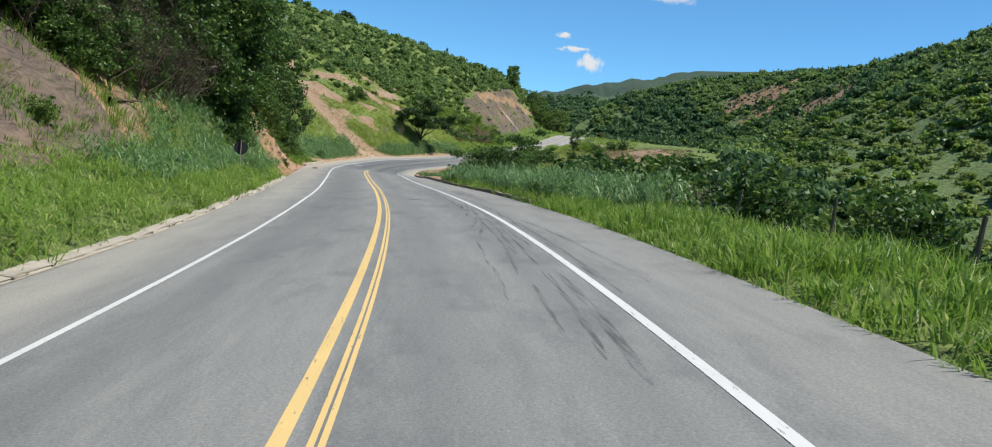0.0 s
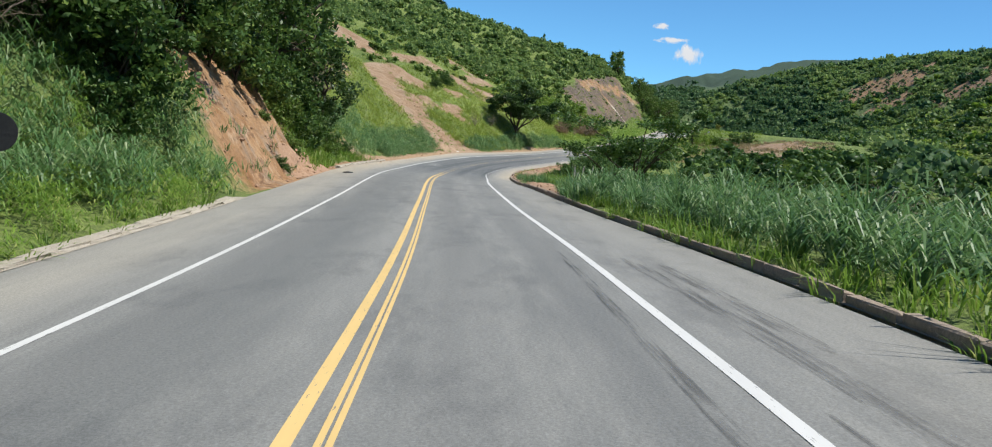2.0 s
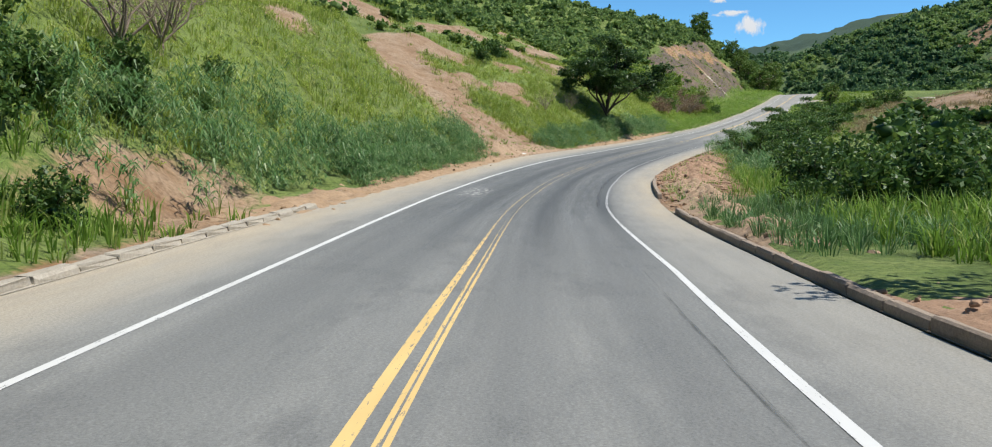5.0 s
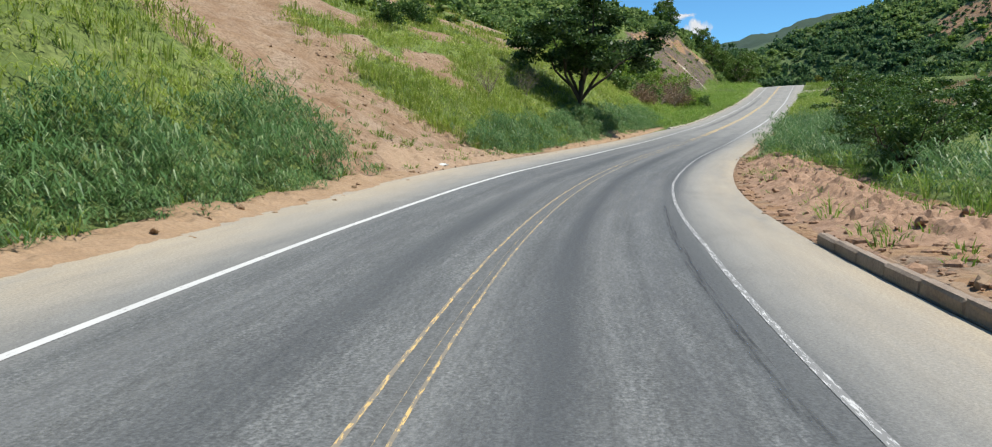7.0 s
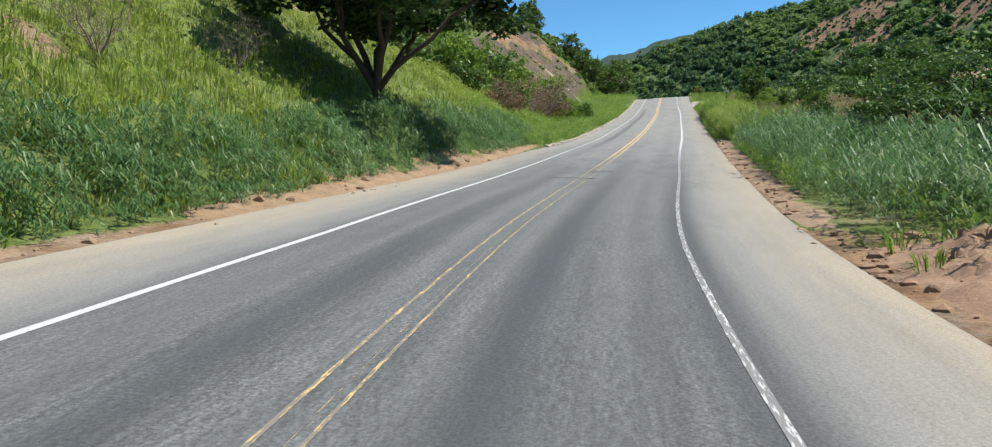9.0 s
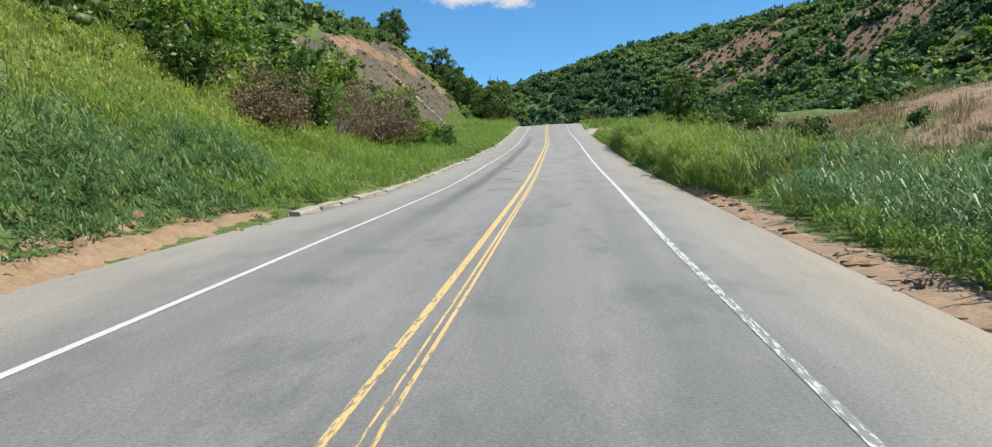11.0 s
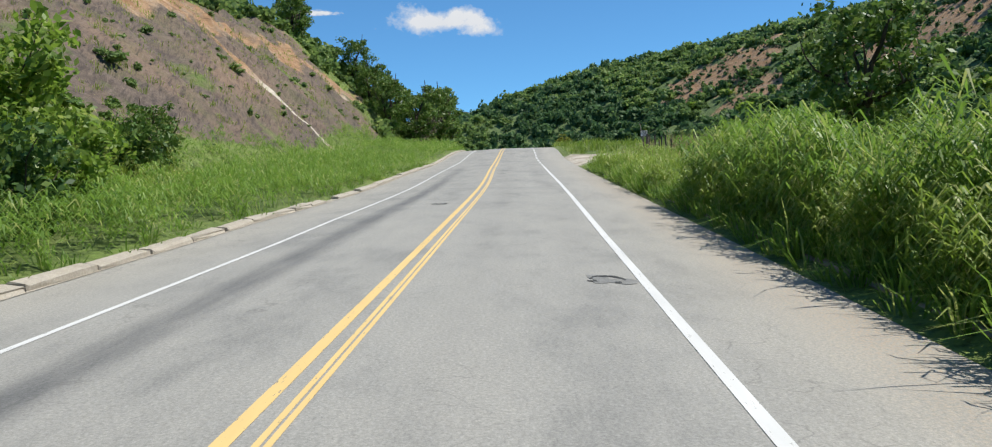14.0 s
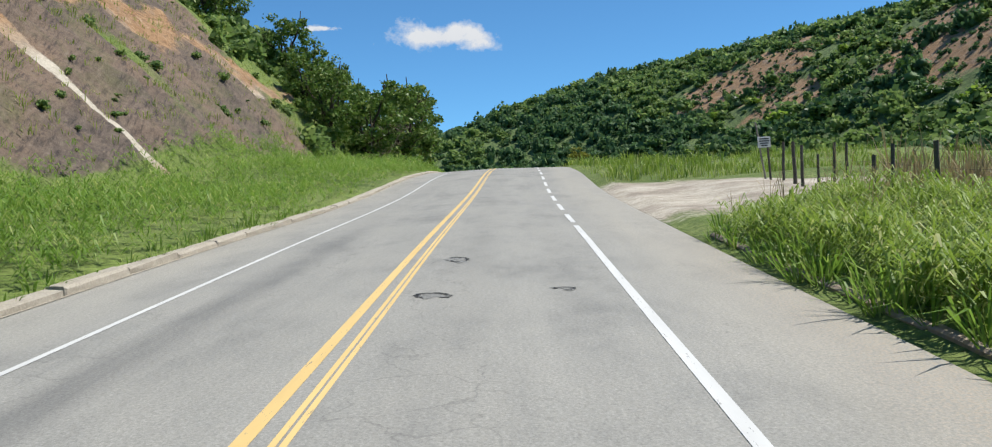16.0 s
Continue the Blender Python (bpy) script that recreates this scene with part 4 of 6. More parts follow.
woods("hillside_bushes", "bushes and small trees on the hillside", 230, 480, -120, -34, 1150, 0.9, 3.2, FAR_SHAPES, LEAF_FAR, 6, thin=0.2, keep=lambda s, d: rock_at(s, d, *plan(s, d)) < 0.3)
woods("hillside_bushes", "green bushes above the first cutting", -60, 104, -100, -14, 420, 1.2, 3.2, MID_SHAPES, LEAF_DARK, 7, thin=0.3, keep=lambda s, d: (d < -21) | (s > 54) | (s < 14))
woods("rock_face_weeds", "small green weeds growing on the rock face", 302, 400, -36, -17, 170, 0.2, 0.8, MID_SHAPES, LEAF_FAR, 8, bare_limit=0.3)
woods("field_bushes", "low bushes on the field beyond the grass", 190, 335, 24, 66, 110, 0.5, 1.6, MID_SHAPES, LEAF_MID, 9, thin=0.35)
woods("valley_bushes", "dark bushes on the slope below the field", 184, 238, 26, 70, 190, 0.9, 2.8, MID_SHAPES, LEAF_TREE, 22)
woods("hillside_bushes", "bushes closing the end of the rock face", 374, 430, -46, -15, 190, 0.9, 2.6, FAR_SHAPES, LEAF_FAR, 10, keep=lambda s, d: rock_at(s, d, *plan(s, d)) < 0.6)
woods("hillside_bushes", "bushes along the top of the rock face", 296, 392, -62, -31, 330, 0.9, 2.4, FAR_SHAPES, LEAF_FAR, 11)
woods("valley_trees", "tall dark trees at the foot of the far hill", 60, 560, 60, 150, 330, 3.0, 5.0, MID_SHAPES, LEAF_TREE, 12, category="trees")
woods("valley_trees", "bright green trees scattered on the far slope", 0, 560, 60, 200, 260, 2.0, 3.8, MID_SHAPES, LEAF_BRIGHT, 13, category="trees")
woods("hillside_bushes", "leafy bushes low on the hillside", 232, 300, -36, -15, 240, 0.6, 1.9, MID_SHAPES, LEAF_MID, 16, thin=0.3)
woods("scar_bushes", "small bushes growing on the bare red scars", 440, 640, 130, 215, 2400, 0.4, 1.7, FAR_SHAPES, LEAF_FAR_DARK, 17, keep=lambda s, d: bare_at(s, d, *plan(s, d)) > 0.4, bare_limit=2.0)


def rubble(name, label, s0, s1, d0, d1, number, small, large, material, seed):
    """Loose lumps of earth lying where the ground is bare."""
    rng = rng_of(seed)
    s, d = rng.uniform(s0, s1, number), rng.uniform(d0, d1, number)
    ok = bare_at(s, d, *plan(s, d)) > 0.5
    p = land_points(s[ok], d[ok])
    r = small + (large - small) * rng.uniform(0, 1, len(p)) ** 3
    v, f = ball(1, rng, 0.25)
    turn = rng.uniform(0, 6.28, len(p))
    c, sn = np.cos(turn)[:, None], np.sin(turn)[:, None]
    w = np.stack([(v[:, 0] * c - v[:, 1] * sn) * r[:, None] * 1.3, (v[:, 0] * sn + v[:, 1] * c) * r[:, None], np.tile(v[:, 2] * 0.7, (len(p), 1)) * r[:, None]], 2) + p[:, None]
    faces = (f[None] + (np.arange(len(p)) * len(v))[:, None, None]).reshape(-1, 3)
    tagged(new(name, mesh_of(name, w.reshape(-1, 3), faces, material, False)), label, "rubble", kind="stuff")


rubble("slip_rubble", "loose lumps of tan earth on the landslip", 140, 196, -20, -6.2, 1100, 0.03, 0.15, TAN_EARTH, 18)
rubble("cutting_rubble", "loose lumps of ochre earth below the cutting", 56, 84, -11, -6.2, 300, 0.03, 0.14, RED_EARTH, 19)
rubble("heap_rubble", "broken earth scattered beside the shoulder", 112, 236, 6.2, 11.5, 3600, 0.03, 0.2, RED_EARTH, 20)


# ---- grass stands, left side ----
grass("roadside_grass", "fresh green grass on the verge", -14, 58, -12.3, -6.4, 10.0, 0.8, GRASS_FRESH, 301, 12, 0.034, canes=0.36)
grass("roadside_grass", "taller blue-green grass at the slope's foot", 26, 61, -12.8, -8.0, 6.5, 1.4, GRASS_BLUE, 302, 10, 0.055, canes=0.5)
grass("roadside_grass", "green weeds below the trees", 71, 108, -11.8, -6.5, 5.0, 0.75, GRASS_FRESH, 303, 11, 0.04)
grass("tall_grass", "dense tall blue-green grass beside the road", 122, 162, -10.6, -7.4, 11.0, 1.4, GRASS_BLUE, 304, 18, 0.042, canes=0.46)
grass("tall_grass", "dense blue-green grass on the rise beside the road", 102, 128, -12.8, -8.2, 7.0, 1.6, GRASS_BLUE, 344, 11, 0.055, canes=0.55)
grass("tall_grass", "dense tall blue-green grass below the tree", 171, 232, -9.8, -7.4, 11.0, 1.1, GRASS_BLUE, 305, 18, 0.040, canes=0.44)
grass("roadside_grass", "bright green grass on the verge", 224, 320, -11.7, -6, 10.0, 0.95, GRASS_FRESH, 306, 11, 0.038, canes=0.38)
grass("roadside_grass", "bright green grass below the rock face", 300, 420, -17.5, -6, 4.0, 1.1, GRASS_FRESH, 307, 11, 0.042, canes=0.42)
grass("slope_grass", "short green grass and weeds on the slope", 100, 250, -27, -10.5, 3.2, 0.7, GRASS_SLOPE, 308, 10, 0.045, 0.35, plain=True)
grass("slope_grass", "grass tufts on the first bank", -14, 60, -21.3, -11.8, 1.8, 0.7, GRASS_FRESH, 309, 12, 0.04, 0.3, plain=True)
grass("slope_grass", "thin weeds on the bare first bank", 10, 46, -18, -11.0, 3.2, 0.7, GRASS_FRESH, 351, 14, 0.035, 0.3, 1.1, 0.7, keep_bare=True, plain=True)
grass("slope_grass", "grass on the slope below the bushes", 236, 304, -22.7, -10.7, 2.2, 0.95, GRASS_SLOPE, 310, 12, 0.045, 0.35, plain=True)
grass("slope_grass", "thin weeds on the slipped earth", 130, 196, -17.3, -7.1, 0.45, 0.5, GRASS_FRESH, 311, 16, 0.032, 0.25, 1.1, 0.6, keep_bare=True, plain=True)

grass("hillside_grass", "light yellow-green grass on the upper hillside", 98, 330, -54, -20, 0.75, 0.75, GRASS_SLOPE, 312, 9, 0.07, 0.5, plain=True)
grass("roadside_grass", "weeds and tufts before the orange cutting", 53, 75, -8.4, -6.5, 0.8, 0.5, GRASS_BLUE, 313, 12, 0.035, ragged=0.9, keep_bare=True)

grass("tall_grass", "dark blue-green grass on the bank beside the cutting", 48, 60.5, -13.0, -6.8, 8.0, 1.35, GRASS_BLUE, 314, 11, 0.05, keep_bare=True, canes=0.5)
grass("roadside_grass", "weeds spilling over the pale kerb", -14, 56, -6.9, -6.25, 5.0, 0.45, GRASS_FRESH, 315, 12, 0.03, lean=1.2, edge_low=False)
grass("roadside_grass", "weeds spilling over the kerb on the climb", 234, 335, -6.3, -5.7, 2.6, 0.5, GRASS_FRESH, 316, 12, 0.03, lean=1.2, edge_low=False)

grass("slope_grass", "scattered tufts at the foot of the slip", 150, 178, -11.5, -7.0, 0.55, 0.6, GRASS_FRESH, 355, 42, 0.03, 0.32, 1.2, 0.6, keep_bare=True, edge_low=False, plain=True)
grass("slope_grass", "bright grass between the slip and the tall grass", 170, 194, -17, -7.3, 5.0, 0.85, GRASS_SLOPE, 317, 13, 0.036, 0.25, plain=True)

grass("slope_herbs", "yellow-green herbs and grass covering the slope", 108, 262, -25, -9.8, 4.2, 0.6, GRASS_SLOPE, 318, 8, 0.05, ragged=0.6, canes=0.34)
grass("slope_herbs", "pale grass and herbs on the lower hillside", 225, 305, -20, -10.5, 3.0, 0.7, GRASS_SLOPE, 319, 8, 0.05, ragged=0.6, canes=0.36)

grass("roadside_grass", "low grass at the foot of the tall grass", 120, 158, -7.9, -6.7, 9.0, 0.6, GRASS_BLUE, 352, 12, 0.036, edge_low=False, canes=0.34)
grass("roadside_grass", "low grass before the tall grass below the tree", 169, 236, -7.9, -6.7, 9.0, 0.6, GRASS_BLUE, 353, 12, 0.036, edge_low=False, canes=0.34)

# ---- grass stands, right side ----
grass("roadside_grass", "low weeds between the earth rim and the tall grass", 192, 238, 7.1, 8.8, 9.0, 0.6, GRASS_FRESH, 357, 12, 0.036, ragged=0.6, edge_low=False, canes=0.36)
grass("roadside_grass", "rough green weeds behind the earth heap", 140, 200, 8.2, 12.5, 5.0, 0.75, GRASS_FRESH, 354, 12, 0.036, ragged=0.6, edge_low=False, canes=0.38)
grass("roadside_grass", "yellow-green grass between road and fence", -14, 40, 6.25, 12.3, 9.0, 0.7, GRASS_FRESH, 321, 12, 0.036, lean=0.95)
grass("roadside_grass", "low grass creeping over the road edge", -14, 34, 6.12, 7.0, 9.0, 0.4, GRASS_FRESH, 356, 12, 0.03, lean=1.3, edge_low=False)
grass("tall_grass", "blue-green grass in tall clumps by the kerb", 24, 68, 7.0, 11.8, 6.0, 1.2, GRASS_BLUE, 322, 10, 0.05, canes=0.5)
grass("tall_grass", "big arching clumps of blue-green grass by the kerb", 28, 68, 7.2, 12.0, 0.55, 2.0, GRASS_BLUE, 345, 75, 0.05, 0.22, 1.15, plain=False, edge_low=False)
grass("tall_grass", "arching clumps of broad grass over the kerb", 64, 77, 6.7, 9.8, 4.0, 1.3, GRASS_BLUE, 323, 16, 0.06, lean=1.15)
grass("roadside_grass", "green grass behind the wire fence", 74, 116, 9.5, 16.3, 4.0, 0.9, GRASS_FRESH, 324, 11, 0.042)
grass("roadside_grass", "green grass at the bend's inner edge", 102, 124, 6.9, 11.3, 6.0, 0.8, GRASS_BLUE, 325, 14, 0.03)
grass("slope_grass", "sparse tufts on the pushed-up earth", 118, 184, 6.8, 11.8, 0.9, 0.6, GRASS_FRESH, 326, 20, 0.03, 0.3, 1.2, 0.6, keep_bare=True, plain=True)
grass("roadside_grass", "green grass behind the earth bank", 112, 154, 9.8, 21, 2.6, 0.95, GRASS_FRESH, 339, 12, 0.042)
grass("tall_grass", "tall mixed grass behind the earth heap", 146, 200, 9.3, 16.3, 4.0, 1.5, GRASS_BLUE, 327, 10, 0.055, canes=0.55)
grass("tall_grass", "green grass crowding the shoulder", 176, 238, 7.3, 14.3, 7.0, 1.6, GRASS_BLUE, 328, 15, 0.040, ragged=0.7, canes=0.46)
grass("tall_grass", "straw-coloured stems among the grass", 184, 330, 8.3, 17.3, 0.7, 1.5, GRASS_DRY, 329, 8, 0.02)
grass("tall_grass", "tall yellow-green grass leaning over the kerb", 232, 289, 7.0, 11.5, 10.0, 1.85, GRASS_LIGHT, 330, 22, 0.036, edge_low=False, canes=0.46)
grass("tall_grass", "upright seed heads above the yellow-green grass", 232, 286, 7.2, 11.5, 1.6, 2.0, GRASS_LIGHT, 346, 14, 0.03, 0.2, 0.7, edge_low=False)
grass("roadside_grass", "dense grass at the kerb before the track", 287, 322, 6.7, 7.7, 13.0, 0.85, GRASS_LIGHT, 340, 12, 0.045, ragged=0.5, edge_low=False, canes=0.4)
grass("tall_grass", "dense wall of tall grass at the kerb", 236, 290, 6.7, 7.6, 16.0, 1.45, GRASS_LIGHT, 338, 20, 0.034, ragged=0.5, edge_low=False, canes=0.42)
grass("tall_grass", "very tall dense grass standing over the shoulder", 272, 290.5, 6.8, 9.6, 12.0, 2.15, GRASS_FRESH, 347, 24, 0.045, ragged=0.15, edge_low=False, canes=0.62)
grass("tall_grass", "yellow-green grass before the track", 286, 323, 6.9, 12.3, 9.0, 0.85, GRASS_LIGHT, 331, 17, 0.034, canes=0.42)
grass("roadside_grass", "grass field behind the verge", 200, 310, 12.3, 20.0, 0.9, 1.1, GRASS_LIGHT, 332, 12, 0.05, 0.35, plain=True)
grass("roadside_grass", "bright grass beyond the track", 344, 420, 6.7, 29.3, 0.8, 0.9, GRASS_LIGHT, 333, 12, 0.05, 0.35, plain=True)
grass("roadside_grass", "grass hanging over the stained kerb", 22, 66, 6.3, 7.4, 4.5, 0.65, GRASS_FRESH, 335, 13, 0.032, lean=1.2, edge_low=False)
grass("roadside_grass", "grass hanging over the dark kerb", 234, 322, 6.4, 7.3, 10.0, 0.85, GRASS_FRESH, 336, 13, 0.036, lean=1.3, edge_low=False)
grass("dry_grass", "dry straw-brown grass on the field beyond", 226, 330, 17, 52, 1.9, 0.8, GRASS_DRY, 337, 10, 0.06, 0.5, plain=True)
grass("dry_reeds", "dry brown reeds behind the old fence", 313, 331, 12.8, 17.0, 2.2, 1.5, GRASS_DRY, 334, 12, 0.035, 0.2, 0.4)


grass("rock_face_grass", "yellowish tufts on the rock face", 300, 400, -33, -17, 0.9, 0.5, GRASS_SLOPE, 341, 10, 0.04, 0.3, keep_bare=True)


# ---- kerbs ----
def stone_mesh(name, length, width, height, material, seed, uneven, bevel=0.03):
    rng = random.Random(seed)
    bm = bmesh.new()
    bmesh.ops.create_cube(bm, size=1.0)
    bmesh.ops.scale(bm, vec=(width, length, height), verts=bm.verts)
    bmesh.ops.bevel(bm, geom=bm.edges[:], offset=bevel, segments=1, affect="EDGES")
    for v in bm.verts:
        v.co += Vector((rng.uniform(-uneven, uneven), rng.uniform(-uneven, uneven), rng.uniform(-uneven, uneven) * 0.7))
        v.co.z += height / 2
    return bm_mesh(name, bm, material)


def kerb(label, s0, s1, d, piece, width, height, material, seed, uneven, sink=0.08):
    """A strip of footing with single stones on it."""
    at = (lambda s: -float(edge_left(s)) - 0.15) if d is None else (lambda s: d)
    ss = np.arange(s0, s1 + 0.5, 1.0)
    mid = np.array([at(s) for s in ss])
    s2, d2 = np.repeat(ss, 2), (mid[:, None] + np.array([[-0.7, 0.7]]) * width).ravel()
    x, y = plan(s2, d2)
    v = np.column_stack([x, y, road_height(s2, d2) + 0.012])
    base = new("kerb", mesh_of("kerb", v, flip_up(v, grid_faces(len(ss), 2)), material))
    tagged(base, label, "kerb", kind="structure")
    shapes = [stone_mesh("kerb_stone", piece - 0.03, width, height + sink, material, seed + k, uneven) for k in range(4)]
    rng = random.Random(seed)
    n = int((s1 - s0) / piece)
    for k in range(n):
        s = s0 + (k + 0.5) * piece
        if rng.random() < 0.02:
            continue
        here = at(s)
        x, y = plan(s, here)
        z = float(road_height(s, here)) - sink + rng.uniform(-0.02, 0.02)
        slope = math.degrees(math.atan2(float(road_height(s + 1, here) - road_height(s - 1, here)), 2.0))
        ob = new("kerb_stone", rng.choice(shapes))
        ob.parent = base
        ob.matrix_basis = Matrix.Translation((float(x), float(y), z)) @ pose(0, 0, 0, slope, 0, heading(s) + rng.uniform(-1, 1))


kerb("pale rough stone kerb along the grass verge", -30, 58, -6.25, 1.7, 0.34, 0.095, KERB_PALE, 41, 0.05)
kerb("low broken kerb half under washed earth", 84, 112, -6.25, 1.3, 0.30, 0.12, KERB_PALE, 42, 0.04)
kerb("pale rough stone kerb below the slope", 226, 300, None, 2.1, 0.32, 0.12, KERB_PALE, 43, 0.045)
kerb("pale concrete kerb on the climb", 300, 420, None, 2.4, 0.32, 0.15, KERB_PALE, 44, 0.03)
kerb("low stained concrete kerb under the grass", 30, 66, 6.34, 1.5, 0.20, 0.14, CONCRETE, 45, 0.025)
kerb("brown stained concrete kerb", 66, 118, 6.28, 1.5, 0.20, 0.2, CONCRETE, 46, 0.02)
kerb("stained concrete kerb with earth behind", 126, 141, 6.25, 1.5, 0.20, 0.22, CONCRETE, 47, 0.02)
kerb("dark stained kerb before the track", 297, 321, 6.6, 1.5, 0.20, 0.10, CONCRETE, 49, 0.02)
kerb("dark concrete kerb under overhanging grass", 236, 296, 6.72, 1.5, 0.20, 0.12, CONCRETE, 48, 0.02)


# ---- earth heaps, clods ----
def clod_mesh(seed, material):
    rng = rng_of(seed)
    v, f = ball(2, rng, 0.12)
    v = v * np.array([1.0, rng.uniform(0.6, 0.95), rng.uniform(0.45, 0.75)])
    v += 0.16 * np.sin(v[:, [1, 2, 0]] * 4.0 + seed)
    return mesh_of("clod", v, f, material)


def earth_heap(label, s0, s1, d0, d1, tall, material, seed, clods, lump=0.75, size=(0.06, 0.32)):
    ss, dd = np.linspace(s0, s1, int((s1 - s0) / 0.13)), np.linspace(d0, d1, int(abs(d1 - d0) / 0.12) + 2)
    s, d = [a.ravel() for a in np.meshgrid(ss, dd, indexing="ij")]
    x, y = plan(s, d)
    across = (d - d0) / (d1 - d0)
    form = np.sin(np.pi * np.clip(across, 0, 1)) ** 1.5 * np.minimum(ease(s, s0, s0 + 4), 1 - ease(s, s1 - 4, s1))
    h = form * tall * (0.5 + 0.5 * wave(x, y, 3.5, seed) + 0.7 * np.abs(wave(x, y, lump, seed + 3, 3)) + 0.5 * wave(x, y, 0.45, seed + 6, 3)) - 0.06
    base = np.maximum(ground_height(s, d), road_height(s, np.clip(d, -EDGE, EDGE)))
    v = np.column_stack([x, y, base + h])
    ob = thing("earth_heap", label, "earth heap", spot((s0 + s1) / 2, (d0 + d1) / 2))
    here = np.array(ob.matrix_basis.translation)
    part("earth", mesh_of("earth", v - here, flip_up(v, grid_faces(len(ss), len(dd))), material), ob)
    rng = random.Random(seed)
    shapes = [clod_mesh(seed + k, material) for k in range(5)]
    for _ in range(clods):
        k = rng.randrange(len(v))
        q = Vector(v[k] - here)
        c = new("clod", rng.choice(shapes))
        c.parent = ob
        r = rng.uniform(*size) * rng.uniform(0.5, 1.0)
        c.matrix_basis = Matrix.Translation(q + Vector((rng.uniform(-0.3, 0.3), rng.uniform(-0.3, 0.3), -r * 0.2))) @ pose(0, 0, 0, rng.uniform(-25, 25), rng.uniform(-25, 25), rng.uniform(0, 360)) @ Matrix.Scale(r, 4)


earth_heap("heap of broken red-brown earth beside the shoulder", 138, 182, 6.3, 11.3, 0.62, RED_EARTH, 61, 280, size=(0.04, 0.22))
earth_heap("low bank of tan earth behind the kerb", 112, 138, 6.55, 9.75, 0.5, TAN_EARTH, 62, 120, size=(0.04, 0.2))
earth_heap("trodden red earth behind the kerb", 70, 98, 6.4, 9.05, 0.28, RED_EARTH, 63, 200, size=(0.03, 0.14))
earth_heap("pile of pale rubble at the bend", 103, 112, 6.55, 8.65, 0.55, TAN_EARTH, 64, 50)
earth_heap("slipped earth at the foot of the slope", 156, 178, -9.4, -6.1, 0.4, TAN_EARTH, 65, 110, size=(0.04, 0.16))
earth_heap("red earth fallen from the cutting", 70, 84, -8.3, -6, 0.35, RED_EARTH, 66, 60, size=(0.04, 0.2))
earth_heap("strip of washed earth along the grass", 104, 158, -8.0, -5.6, 0.24, ORANGE_EARTH, 67, 120, size=(0.04, 0.18))
earth_heap("strip of tan earth along the tall grass", 180, 228, -8.0, -5.7, 0.25, ORANGE_EARTH, 68, 110, size=(0.04, 0.2))
earth_heap("low earth rim beside the dusty shoulder", 182, 236, 5.95, 7.65, 0.12, TAN_EARTH, 69, 110, size=(0.04, 0.2))


# ---- damage and marks on the road ----
def patch_mesh(name, s, d, along, across, material, seed, lift=0.006, ragged=0.3):
    rng = rng_of(seed)
    n = 22
    a = np.linspace(0, 2 * np.pi, n, endpoint=False)
    r = 1 + ragged * (np.convolve(np.tile(rng.normal(0, 1, n), 3), [0.25, 0.5, 0.25], "same")[n:2 * n])
    ps, pd = np.append(s, s + along * r * np.sin(a)), np.append(d, d + across * r * np.cos(a))
    x, y = plan(ps, pd)
    v = np.column_stack([x, y, road_height(ps, pd) + lift])
    f = np.array([[0, 1 + k, 1 + (k + 1) % n] for k in range(n)])
    return mesh_of(name, v, flip_up(v, f), material)


def crescent(name, s, d, along, across, seed):
    """The broken far lip of a pothole."""
    rng = rng_of(seed)
    n = 15
    a = np.linspace(-0.35, np.pi * 0.85, n) + rng.uniform(-0.3, 0.3)
    out = 1 + rng.uniform(-0.12, 0.12, n)
    inner = out - (0.10 + 0.22 * np.sin(np.linspace(0.15, np.pi - 0.1, n))) * rng.uniform(0.5, 1.3, n)
    r, b = np.column_stack([inner, out]).ravel(), np.repeat(a, 2)
    ps, pd = s + along * r * np.sin(b), d + across * r * np.cos(b)
    x, y = plan(ps, pd)
    v = np.column_stack([x, y, road_height(ps, pd) + 0.010])
    return mesh_of(name, v, flip_up(v, grid_faces(n, 2)), PATCH)


for k, (s, d, a, c) in enumerate(((32.7, 1.5, 0.2, 0.3), (197.3, -0.5, 0.45, 1.2), (201.3, 0.4, 0.35, 0.6), (243.7, -1.3, 0.3, 0.45), (250.5, -1.1, 0.4, 0.28),
                                  (248.8, -2.9, 0.2, 0.3), (257.9, -3.9, 0.3, 0.2), (254, -1.8, 0.4, 0.3), (274.7, 3.05, 0.45, 0.33), (290.1, -1.0, 0.4, 0.32), (312.8, 0.68, 0.3, 0.32), (316.8, 0.8, 0.4, 0.25),
                                  (313.5, 2.6, 0.15, 0.22), (263, -1.1, 0.3, 0.2))):
    pit = new("pothole", patch_mesh("pothole", s, d, a * 0.8, c * 0.8, WORN, 700 + k, ragged=0.5))
    tagged(pit, "shallow pothole with a broken dark rim", "pothole", "potholes", "structure")
    new("rim", crescent("rim", s, d, a * 0.85, c * 0.85, 740 + k)).parent = pit
    for j in range(4):
        turn = 1.9 * j + k
        chip = patch_mesh("chip", s + a * 0.7 * math.sin(turn), d + c * 0.7 * math.cos(turn), a * 0.14, c * 0.18, PATCH, 780 + 4 * k + j, 0.009, 0.6)
        new("chip", chip).parent = pit


